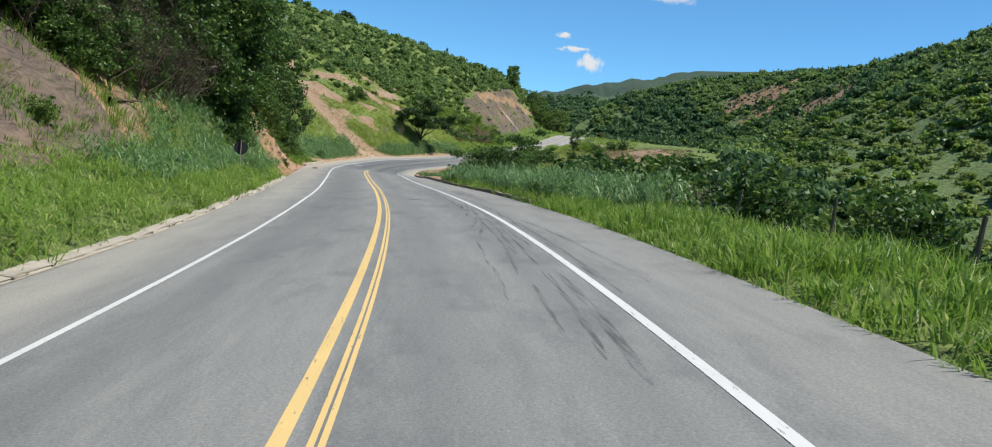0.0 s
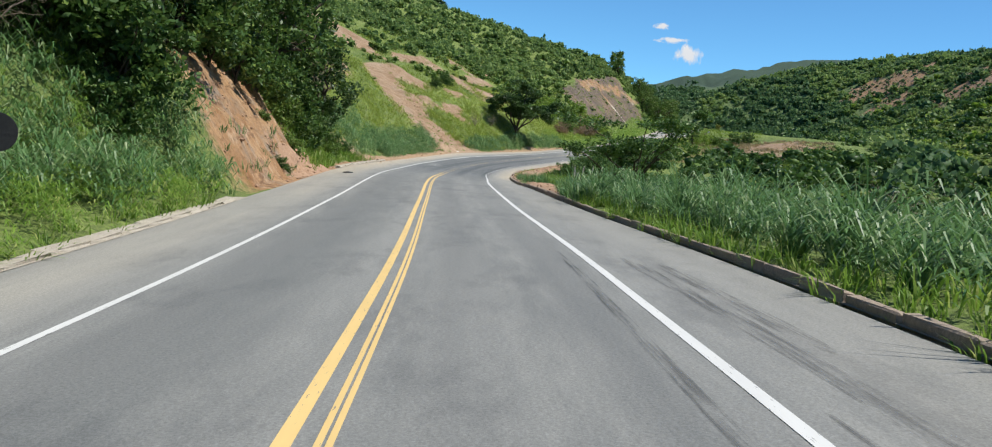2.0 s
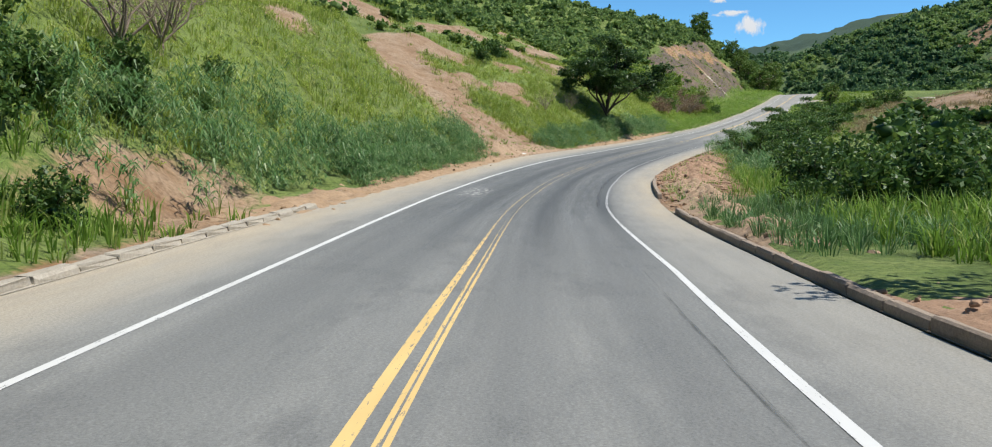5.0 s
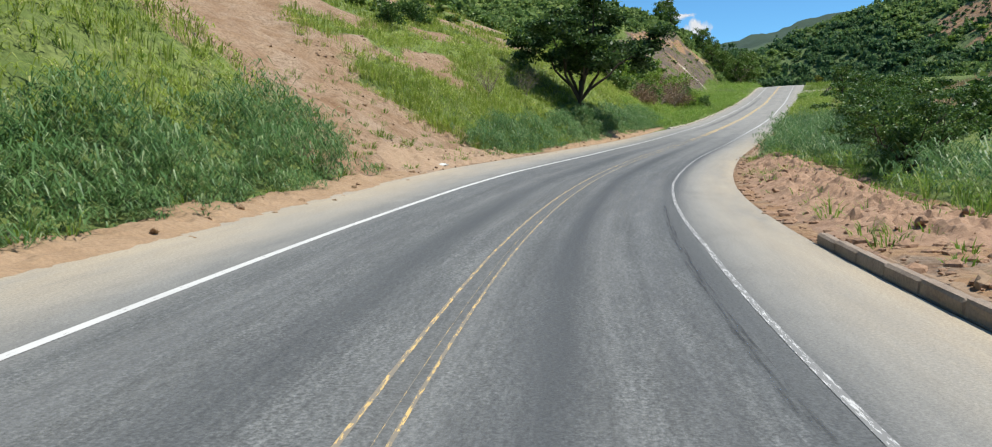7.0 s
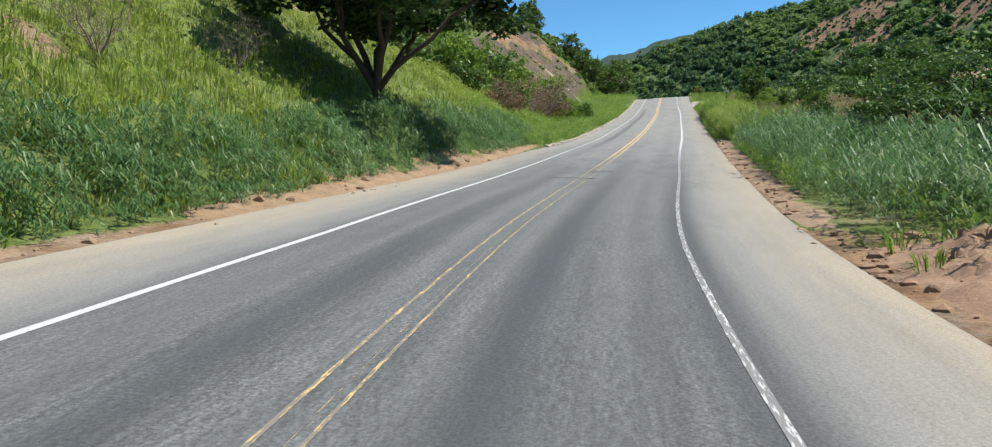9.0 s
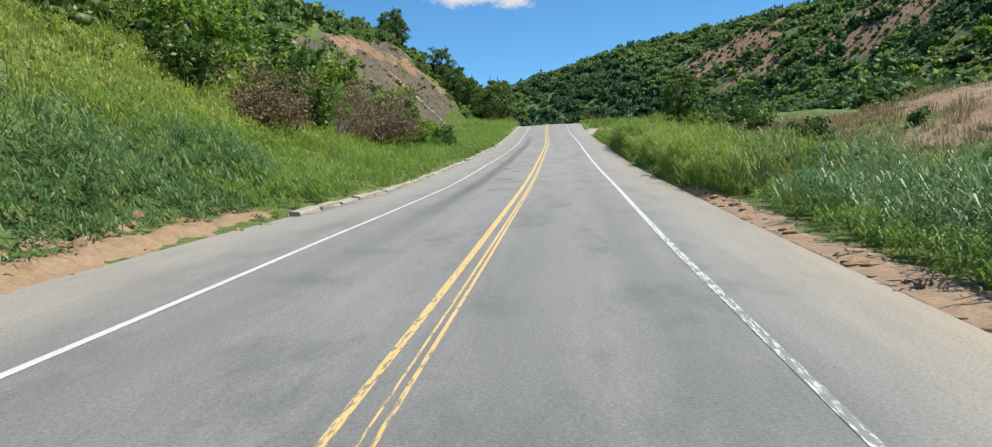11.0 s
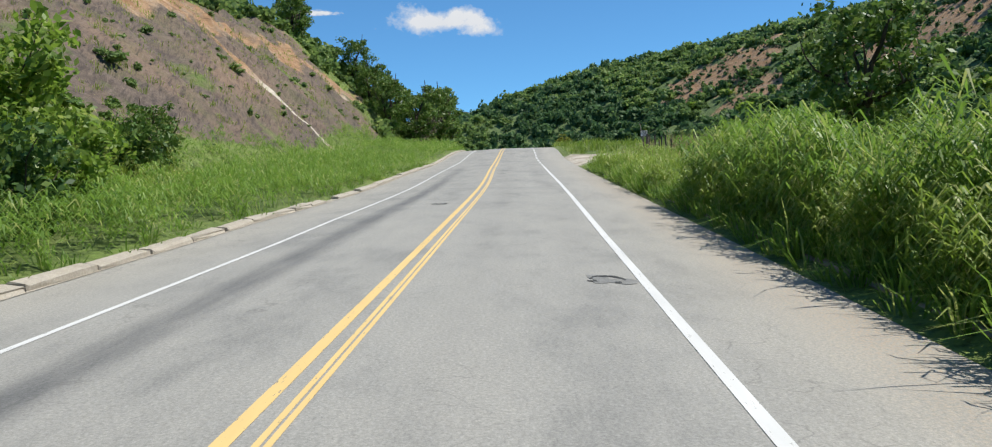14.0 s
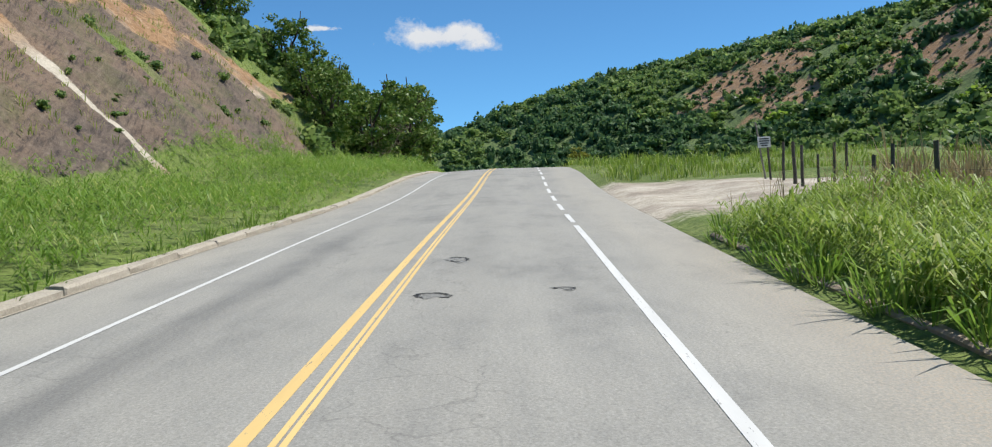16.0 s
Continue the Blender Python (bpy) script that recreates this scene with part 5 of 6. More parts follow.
def mark_material():
    n = Nodes("tyre_mark")
    uv = n.uv()
    grain = n.noise(n.stretch(uv, 0.35, 14.0), 1.5, 5.0, 0.7)
    see = n.add("ShaderNodeBsdfTransparent")
    mixed = n.add("ShaderNodeMixShader", Fac=n.ramp(grain, (0.46, 0.0), (0.64, 0.46)))
    n.colour((0.045, 0.045, 0.047), 0.8)
    n.tree.links.new(see.outputs[0], mixed.inputs[1])
    n.tree.links.new(n.bsdf.outputs[0], mixed.inputs[2])
    n.tree.links.new(mixed.outputs[0], n.out.inputs[0])
    return n.mat


MARK = mark_material()


def tyre_mark(s0, d0, s1, d1, width, bow=0.0):
    n = 24
    t = np.linspace(0, 1, n)
    s, mid = s0 + (s1 - s0) * t, d0 + (d1 - d0) * t + bow * np.sin(np.pi * t)
    w = width * np.minimum(1, np.minimum(t, 1 - t) * 8 + 0.2)
    s, d = np.repeat(s, 2), np.column_stack([mid - w / 2, mid + w / 2]).ravel()
    x, y = plan(s, d)
    v = np.column_stack([x, y, road_height(s, d) + 0.010])
    me = mesh_of("tyre_mark", v, flip_up(v, grid_faces(n, 2)), MARK)
    add_uv(me, np.column_stack([s, d]))
    tagged(new("tyre_mark", me), "dark streaked rubber mark on the asphalt", "tyre mark", "skid marks", "structure")


for a in ((6, 3.80, 34, 3.86, 0.22, 0.05), (8, 2.5, 19, 2.9, 0.09, 0.1), (10, 2.75, 22, 3.15, 0.12, 0.1), (9, 3.0, 20, 3.3, 0.08, 0.0), (7, 4.5, 20, 4.2, 0.10, 0.1), (9, 2.1, 15, 2.3, 0.06, 0.0),
          (14, 2.3, 24, 3.1, 0.10, 0.2), (17, 2.4, 27, 3.3, 0.12, 0.2), (21, 2.6, 30, 3.4, 0.09, 0.1), (27, 2.3, 33, 3.3, 0.10, 0.1), (12, 3.3, 26, 3.45, 0.14, 0.0), (24, 2.9, 45, 3.1, 0.16, 0.0), (30, 4.4, 44, 4.2, 0.3, 0.1), (36, 4.8, 43, 4.7, 0.3, 0.0),
          (20.7, 1.15, 21.3, 1.4, 0.16, 0.0), (28, 2.3, 30, 3.5, 0.12, 0.2), (27, 2.4, 29.5, 3.6, 0.08, 0.1), (26, 2.9, 29, 3.1, 0.10, 0.1), (2, 2.7, 9, 3.0, 0.10, 0.05), (1, 2.9, 8, 3.2, 0.14, 0.05), (3, 2.45, 7, 2.6, 0.07, 0.0), (5, 2.0, 9, 2.15, 0.05, 0.05), (70, 3.2, 100, 3.25, 0.07, 0.0), (118, 3.3, 150, 3.35, 0.16, 0.0)):
    tyre_mark(*a)


# ---- fences, signs, litter ----
def post_mesh(seed, tall, r, material, sides=8, square=False):
    rng = rng_of(seed)
    rings = 6
    v = []
    for k in range(rings):
        t = k / (rings - 1)
        a = np.linspace(0, 2 * np.pi, 4 if square else sides, endpoint=False) + 0.3
        rr = r * (1.12 - 0.22 * t) * (1 + rng.uniform(-0.08, 0.08, len(a)))
        v.append(np.column_stack([rr * np.cos(a) + rng.normal(0, 0.006), rr * np.sin(a) + rng.normal(0, 0.006), np.full(len(a), -0.3 + (tall + 0.3) * t) + (rng.uniform(-0.02, 0.02, len(a)) if k == rings - 1 else 0)]))
    m = len(v[0])
    f = np.array([[k * m + j, k * m + (j + 1) % m, (k + 1) * m + (j + 1) % m, (k + 1) * m + j] for k in range(rings - 1) for j in range(m)])
    top = len(v) * m
    vv = np.vstack(v + [v[-1].mean(0)[None]])
    t = np.array([[(rings - 1) * m + j, (rings - 1) * m + (j + 1) % m, top] for j in range(m)])
    return mesh_of("post", vv, [f, t], material)


def tube(points, radii, sides=6):
    """A bent tapering tube: vertices and quads."""
    p, n = np.asarray(points, float), len(points)
    tan = np.gradient(p, axis=0)
    tan /= np.linalg.norm(tan, axis=1)[:, None] + 1e-9
    ref = np.where(np.abs(tan[:, 2:3]) > 0.9, np.array([[1.0, 0, 0]]), np.array([[0, 0, 1.0]]))
    a = np.cross(tan, ref)
    a /= np.linalg.norm(a, axis=1)[:, None] + 1e-9
    b = np.cross(tan, a)
    ang = np.linspace(0, 2 * np.pi, sides, endpoint=False)
    v = p[:, None] + np.asarray(radii)[:, None, None] * (np.cos(ang)[None, :, None] * a[:, None] + np.sin(ang)[None, :, None] * b[:, None])
    f = np.array([[k * sides + j, k * sides + (j + 1) % sides, (k + 1) * sides + (j + 1) % sides, (k + 1) * sides + j] for k in range(n - 1) for j in range(sides)])
    return v.reshape(-1, 3), f


def fence(label, places, material, seed, tall=1.25, r=0.055, wires=(0.45, 0.8, 1.1)):
    """Posts at (station, offset, lean to the right, height factor), with wires between."""
    rng = random.Random(seed)
    ob = thing("wire_fence", label, "fence", spot(*places[0][:2]))
    here = ob.matrix_basis.translation.copy()
    tops = []
    for k, (s, d, lean, factor) in enumerate(places):
        q = spot(s, d) - here
        p = part("post", post_mesh(seed + k, tall * factor, r * rng.uniform(0.8, 1.2), material), ob)
        turn = pose(0, 0, 0, rng.uniform(-3, 3), lean, heading(s))
        p.matrix_basis = Matrix.Translation(q) @ turn
        tops.append((q, turn))
    for h in wires:
        pts = []
        for (q, t), (q2, t2) in zip(tops[:-1], tops[1:]):
            a, b = q + t @ Vector((0, 0, h)), q2 + t2 @ Vector((0, 0, h))
            for u in (0.0, 0.33, 0.67):
                pts.append(a.lerp(b, u) - Vector((0, 0, 0.05 * math.sin(math.pi * u))))
        pts.append(tops[-1][0] + tops[-1][1] @ Vector((0, 0, h)))
        v, f = tube([p[:] for p in pts], [0.004] * len(pts), 4)
        part("wire", mesh_of("wire", v, f, WIRE), ob, "thin rusty wire")


WIRE = earth_material("rusty_wire", (0.10, 0.07, 0.05), (0.20, 0.15, 0.11), 8.0)
fence("wire fence with dark wooden posts in the grass", [(s, 11.8, l, 1.0) for s, l in ((-4, 1), (3, 3), (9.6, 5), (15.2, 1), (21.5, 4), (28, 2), (35, 0), (42, 3), (50, 2), (58, 4))], DARK_WOOD, 801, 1.35)
fence("wire fence with grey leaning posts by the cleared earth", [(74.8, 10.0, 32, 1.25), (79.6, 9.5, 7, 1.25), (83.9, 9.5, 8, 1.25), (89.4, 9.8, 1, 1.25), (94, 10.4, 1, 1.1), (99, 11.0, 3, 1.0), (104, 11.8, 0, 0.95)], PALE_WOOD, 802, 1.3)
fence("old fence of close uneven posts beside the track", [(s, 12.9 - 0.06 * (338 - s), l, h) for s, l, h in ((337.6, -3, 1.0), (335.4, 2, 1.1), (333.6, -1, 1.15), (332.6, 1, 1.1), (330.5, 0, 0.9), (328.8, 2, 1.2), (327.4, -2, 1.15), (325.1, 0, 0.9),
      (323.8, 1, 1.15), (321, -1, 1.2), (318, 0, 1.05), (314.5, 2, 1.1), (310.6, 0, 1.05), (308.8, 1, 1.2), (307, 0, 1.2), (304.6, -2, 1.1), (302.2, 1, 1.15), (300.2, 0, 1.2), (297.6, 2, 1.15))], DARK_WOOD, 803, 1.4, 0.058)

WHITE_METAL = earth_material("dull_white_metal", (0.50, 0.50, 0.47), (0.68, 0.68, 0.64), 3.0)
DARK_METAL = earth_material("dark_metal", (0.02, 0.02, 0.022), (0.05, 0.05, 0.052), 3.0)


def board_mesh(name, w, h, thick, material, corner=0.02):
    bm = bmesh.new()
    bmesh.ops.create_cube(bm, size=1.0)
    bmesh.ops.scale(bm, vec=(w, thick, h), verts=bm.verts)
    bmesh.ops.bevel(bm, geom=[e for e in bm.edges if abs(e.verts[0].co.y - e.verts[1].co.y) > thick * 0.5], offset=corner, segments=3, affect="EDGES")
    return bm_mesh(name, bm, material)


def roadside_board():
    ob = thing("sign_board", "small white board on a leaning pole by the track", "sign", spot(339.5, 13.2), heading(339) + 12)
    pole = part("pole", post_mesh(811, 2.6, 0.04, GREY_WOOD), ob, "leaning pale wooden pole")
    pole.matrix_basis = pose(0, 0, 0, 0, -9, 0)
    board = part("board", board_mesh("board", 0.62, 0.5, 0.02, WHITE_METAL), ob)
    board.matrix_basis = pose(-0.05, -0.07, 1.65, 0, -2, 0)
    for k, w in enumerate((0.46, 0.5, 0.4, 0.3)):
        bar = part("lettering", board_mesh("lettering", w, 0.045, 0.006, DARK_METAL, 0.004), board, "dark unreadable writing")
        bar.matrix_basis = pose(0, -0.014, 0.15 - 0.1 * k)


def back_of_sign():
    ob = thing("road_sign", "dark back of a round road sign in the grass", "road sign", spot(44.6, -7.9), heading(45) + 8)
    post = part("post", post_mesh(812, 2.25, 0.035, GREY_WOOD), ob, "pale post")
    bm = bmesh.new()
    bmesh.ops.create_cone(bm, cap_ends=True, segments=28, radius1=0.38, radius2=0.38, depth=0.02)
    bmesh.ops.bevel(bm, geom=[e for e in bm.edges if e.is_manifold and e.calc_face_angle() > 1], offset=0.005, segments=1, affect="EDGES")
    panel = part("panel", bm_mesh("panel", bm, DARK_METAL), ob)
    panel.matrix_basis = pose(0.0, 0.06, 1.8, 90, 0, 0)


def crumpled(name, label, category, s, d, length, width, tall, material, seed, turn):
    rng = rng_of(seed)
    n, m = 15, 9
    u, w = np.meshgrid(np.linspace(-1, 1, n), np.linspace(-1, 1, m), indexing="ij")
    x = u.ravel() * length / 2 + wave(u.ravel() * 2, w.ravel() * 2, 0.7, seed) * 0.06
    y = w.ravel() * width / 2 * (0.55 + 0.45 * np.cos(u.ravel() * 2.2)) + wave(u.ravel() * 3, w.ravel(), 0.6, seed + 2) * 0.12
    z = tall * (0.35 + 0.65 * np.abs(wave(u.ravel() * 3, w.ravel() * 3, 1.1, seed + 4))) * (1 - 0.7 * np.maximum(np.abs(u.ravel()), np.abs(w.ravel())) ** 4)
    v = np.column_stack([x, y, z])
    f = flip_up(v, grid_faces(n, m))
    low = v.copy()
    low[:, 2] = np.maximum(v[:, 2] - 0.02, 0.0)
    x0, y0 = plan(s, d)
    base = max(float(road_height(s, max(-EDGE, min(EDGE, d)))), float(ground_height(s, d)) if abs(d) > EDGE else -99)
    ob = thing(name, label, category, (float(x0), float(y0), base + 0.01), heading(s) + turn)
    part("sheet", mesh_of("sheet", np.vstack([v, low]), np.vstack([f, f[:, ::-1] + len(v)]), material, True), ob)


roadside_board()
back_of_sign()
crumpled("tyre_scrap", "torn black tyre tread lying on the shoulder", "tyre scrap", 78.8, -4.9, 1.15, 0.4, 0.12, RUBBER, 821, 70)
crumpled("plastic_sheet", "crumpled white plastic sheet in the dirt", "litter", 160.5, -6.9, 1.3, 0.5, 0.18, WHITE_METAL, 823, 60)


def stick(s, d, length, turn, seed):
    rng = rng_of(seed)
    t = np.linspace(0, 1, 9)
    p = np.column_stack([(t - 0.5) * length, 0.12 * np.sin(t * 3.4) + rng.normal(0, 0.01, 9), 0.02 + 0.05 * np.sin(t * np.pi)])
    v, f = tube(p, 0.018 * (1.15 - t * 0.7), 6)
    x, y = plan(s, d)
    ob = thing("fallen_branch", "thin crooked branch lying on the shoulder", "branch", (float(x), float(y), float(road_height(s, d)) + 0.01), heading(s) + turn)
    part("stem", mesh_of("stem", v, f, BARK, True), ob)


stick(246.5, 5.6, 1.0, 60, 831)
stick(55, 6.3, 0.7, 20, 832)
stick(53.5, 6.5, 0.6, -30, 833)
stick(266, 6.2, 0.5, 40, 834)


# ---- trees and shrubs, each a thing of its own ----
def bend_path(a, b, rng, sag=0.0, n=7, wob=0.06):
    a, b = np.asarray(a, float), np.asarray(b, float)
    t = np.linspace(0, 1, n)[:, None]
    length = np.linalg.norm(b - a)
    p = a + (b - a) * t + rng.normal(0, wob * length, (n, 3)) * np.sin(np.pi * t) * 0.5
    p[:, 2] += sag * length * np.sin(np.pi * t[:, 0])
    return p


def build_tree(name, label, category, style, tall, spread, seed, leaf, leaves, leaf_size, at, turn=0.0, group="", bark=None):
    """Trunk, limbs and a crown of many leaves. umbrella: flat layers on spreading limbs; dense: full from low down; bare: twigs alone."""
    rng = rng_of(seed)
    ob = thing(name, label, category, at, turn, group)
    trunk_top = {"umbrella": 0.15, "dense": 0.55, "shrub": 0.18, "bare": 0.22}[style] * tall
    r0 = {"umbrella": 0.021, "dense": 0.026, "shrub": 0.018, "bare": 0.020}[style] * tall
    lean = rng.normal(0, 0.05, 2) * tall
    top = np.array([lean[0], lean[1], trunk_top])
    v, f = tube(bend_path((0, 0, -0.3), top, rng), np.linspace(r0 * 1.25, r0 * 0.75, 7), 9)
    part("trunk", mesh_of("trunk", v, f, bark or (TWIG if style == "bare" else BARK), True), ob)
    count = {"umbrella": 9, "dense": 8, "shrub": 7, "bare": 9}[style]
    ends, fine_v, fine_f, at_v = [], [], [], 0
    for k in range(count):
        ang = 2 * np.pi * (k + rng.uniform(-0.3, 0.3)) / count
        if style == "umbrella":
            out, up = spread * rng.uniform(0.3, 0.9), tall * rng.uniform(0.46, 0.92)
        elif style == "dense":
            out, up = spread * rng.uniform(0.4, 0.8), tall * rng.uniform(0.35, 0.95)
        else:
            out, up = spread * rng.uniform(0.35, 0.8), tall * rng.uniform(0.55, 0.98)
        start = top * rng.uniform(0.75, 1.0) if style != "dense" else top * rng.uniform(0.4, 1.0)
        tip = np.array([np.cos(ang) * out, np.sin(ang) * out, up])
        path = bend_path(start, tip, rng, 0.06 if style == "umbrella" else 0.0)
        v, f = tube(path, np.linspace(r0 * (0.75 if style == "umbrella" else 0.6), r0 * 0.14, 7), 6)
        part("limb", mesh_of("limb", v, f, bark or (TWIG if style == "bare" else BARK), True), ob)
        ends.append(tip)
        for j in range({"bare": 9, "shrub": 2}.get(style, 4)):
            q = path[rng.integers(2, 7)]
            side = rng.normal(0, 1, 3) * np.array([1, 1, 0.45])
            side /= np.linalg.norm(side)
            reach = q + side * spread * rng.uniform(0.18, 0.42) + np.array([0, 0, tall * 0.05])
            twig = bend_path(q, reach, rng, 0.05, 5)
            v, f = tube(twig, np.linspace(r0 * 0.16, r0 * 0.05, 5), 4)
            fine_v.append(v), fine_f.append(f + at_v)
            at_v += len(v)
            ends.append(reach)
            if style == "bare":
                for _ in range(4):
                    q2 = twig[rng.integers(2, 5)]
                    v, f = tube(bend_path(q2, q2 + rng.normal(0, 0.16, 3) * spread + np.array([0, 0, 0.08 * tall]), rng, 0, 4), np.linspace(r0 * 0.07, r0 * 0.025, 4), 3)
                    fine_v.append(v), fine_f.append(f + at_v)
                    at_v += len(v)
                    ends.append(v[-1])
    part("twig", mesh_of("twig", np.vstack(fine_v), np.vstack(fine_f), bark or (TWIG if style == "bare" else BARK), True), ob)["kind"] = "stuff"
    ends = np.array(ends)
    if leaves:
        if style == "umbrella":
            extra = ends[rng.integers(0, len(ends), 46)] + rng.normal(0, 1, (46, 3)) * np.array([0.16 * spread, 0.16 * spread, 0.035 * tall])
            c = np.vstack([ends[ends[:, 2] > 0.42 * tall], extra])
            c = c[c[:, 2] > 0.40 * tall]
            rad = np.column_stack([np.full(len(c), 0.20 * spread)] * 2 + [np.full(len(c), 0.06 * tall)]) * rng.uniform(0.7, 1.3, (len(c), 1))
            up = 1.6
        elif style == "dense":
            n = 85
            way = rng.normal(0, 1, (n, 3))
            way /= np.linalg.norm(way, axis=1)[:, None]
            c = way * np.array([spread * 0.8, spread * 0.8, tall * 0.40]) * rng.uniform(0.55, 1.05, (n, 1)) + np.array([lean[0], lean[1], tall * 0.56])
            rad = np.full((n, 3), 0.24 * spread) * np.array([1, 1, 0.75]) * rng.uniform(0.6, 1.3, (n, 1))
            up = 0.6
        else:
            n = 48
            way = rng.normal(0, 1, (n, 3))
            way[:, 2] = np.abs(way[:, 2])
            way /= np.linalg.norm(way, axis=1)[:, None]
            c = np.vstack([way * np.array([spread * 0.75, spread * 0.75, tall * 0.72]) * rng.uniform(0.4, 1.0, (n, 1)) + np.array([0, 0, tall * 0.14]), ends])
            rad = np.full((len(c), 3), 0.26 * spread) * np.array([1, 1, 0.7]) * rng.uniform(0.6, 1.25, (len(c), 1))
            up = 0.6
        pts = cluster_points(c, rad, max(1, leaves // len(c)), rng, 0.25)
        v, f = leaf_quads(pts, leaf_size, rng, up, 1.9)
        part("crown", mesh_of("crown", v, f, leaf), ob)
    return ob


def plant(source, s, d, scale=1.0, turn=0.0, sink=0.0, squash=1.0):
    return copy_thing(source, Matrix.Translation(spot(s, d, -sink)) @ pose(0, 0, 0, 0, 0, turn) @ Matrix.Diagonal((scale, scale, scale * squash, 1)))


# the flat-crowned tree on the slope, and its like across the road
build_tree("acacia_tree", "flat-crowned dark green tree above the tall grass", "tree", "umbrella", 11.0, 6.8, 901, LEAF_DARK, 21000, 0.22, spot(202.5, -9.7, -0.2), 30)
acacia = build_tree("acacia_tree", "spreading feathery tree behind the wire fence", "tree", "umbrella", 6.8, 6.0, 902, LEAF_TREE, 9000, 0.15, spot(95, 15.0, -0.3), 70, "valley trees")
plant(acacia, 110, 21, 0.75, 200, 0.5)
plant(acacia, 122, 22, 0.95, 120, 0.6)
plant(acacia, 164, 13.4, 0.55, 310, 0.5)
plant(acacia, 176, 16.5, 0.72, 60, 0.6)
plant(acacia, 189, 16.0, 0.72, 260, 0.6)
plant(acacia, 199, 15.6, 0.75, 170, 0.6)
plant(acacia, 209, 17.5, 0.8, 20, 0.5)
plant(acacia, 218, 16.5, 0.85, 150, 0.5)

# dark trees on the first cutting
dark = [build_tree("dark_tree", "dense dark green tree on the cutting", "tree", "dense", 10.5, 4.2, 911 + k, (LEAF_DARK, LEAF_TREE, LEAF_TREE)[k], 6000, 0.21, spot(s, d, -0.3), 40 * k, "trees on the cutting")
        for k, (s, d) in enumerate(((55, -15.0), (60, -11.6), (84, -10.6)))]
for k, (s, d, c) in enumerate(((41, -20.5, 0.95), (47, -19, 1.0), (55, -17, 1.15), (65, -15, 1.1), (70, -14.5, 0.9), (77, -12.6, 0.95), (90, -11.5, 1.1), (91, -16, 1.15),
                              (34, -22, 1.0), (26, -24, 0.8), (12, -26, 0.9), (80, -16, 1.2), (70, -19, 1.2), (2, -25, 1.0), (68, -13.8, 0.9), (93, -9.6, 0.75), (87, -12.8, 1.1), (18, -25, 0.8), (96, -14, 0.8))):
    plant(dark[k % 3], s, d, c, 50 * k, 0.4)
for k, (s, d, c) in enumerate(((58, -12.2, 0.95), (54, -14.0, 0.9))):
    plant(dark[1 + k % 2], s, d, c, 70 * k, 0.6)

# low dark thicket along the top of the cutting and the first bank
thicket = [build_tree("thicket_bush", "dense dark green thicket hanging over the cutting", "bush", "shrub", 5.2, 3.2, 915 + k, LEAF_TREE, 7500, 0.16, spot(s, d, -0.4), 0, "thicket above the cutting")
           for k, (s, d) in enumerate(((63, -10.4), (55.5, -12.2)))]
for k, (s, d, c) in enumerate(((57, -10.2, 0.9), (67.5, -10.4, 0.85), (72, -10.3, 0.9), (77, -10.0, 0.9), (82, -9.4, 0.8), (60, -12.5, 1.1), (70, -12.8, 1.1), (79, -12.0, 1.1), (44, -18.5, 0.9), (35, -21, 0.9), (55, -13.2, 1.1), (50.5, -17, 1.2),
                              (40, -19, 0.9), (47.5, -16.5, 0.9), (29, -22, 0.8), (86, -8.8, 0.6), (65, -14.5, 1.3), (37, -17.5, 0.9), (40.5, -16.8, 0.9), (44, -16.3, 0.9), (47.5, -15.4, 0.85), (50.5, -14.6, 0.8), (33, -19, 0.9), (46.5, -15.2, 0.8), (43, -16.8, 0.9), (49.5, -14.4, 0.8), (38.5, -17.0, 0.8), (34, -17.6, 0.8), (52.5, -14.0, 0.8), (41, -18.4, 1.0), (36, -16.4, 0.7), (37.5, -15.2, 0.65), (40, -15.4, 0.7), (42.3, -15.0, 0.75), (44.8, -14.6, 0.7), (47.3, -13.9, 0.6), (38.8, -18.6, 0.9))):
    plant(thicket[k % 2], s, d, c, 77 * k, 0.5)

# bushes by the road and in the valley
bush = [build_tree("bush", "rounded green bush with small leaves", "bush", "shrub", 3.4, 2.5, 921 + k, mat, 2600, 0.16, spot(s, d, -0.2), 0, "valley bushes")
        for k, (mat, s, d) in enumerate(((LEAF_MID, 20, 16.5), (LEAF_TREE, 31, 17.5), (LEAF_TREE, 44, 17), (LEAF_BRIGHT, 247, -19)))]
for k, (s, d, c) in enumerate(((98, 23, 1.0), (104, 25, 1.1), (111, 24.5, 1.0), (117, 27, 1.2), (124, 26.5, 1.1), (131, 23, 1.0), (138, 26, 1.1), (108, 30, 1.2), (102, -11.2, 0.55), (105.5, -12.0, 0.6), (109, -11.4, 0.45), (112, -13.0, 0.55), (116, -12.2, 0.4), (100, -13.4, 0.7), (107, -14.5, 0.7), (121, -13.6, 0.4))):
    plant(bush[1 + k % 2], s, d, c, 51 * k, 0.3)
rb = random.Random(77)
for k in range(46):
    s = -12 + k * 2.85 + rb.uniform(-1, 1)
    plant(bush[k % 3], s, rb.uniform(14.5, 19.0) + (6 if k % 2 else 0) + (7 if 66 < s < 106 else 0), rb.uniform(0.6, 1.15), rb.uniform(0, 360), 0.3)
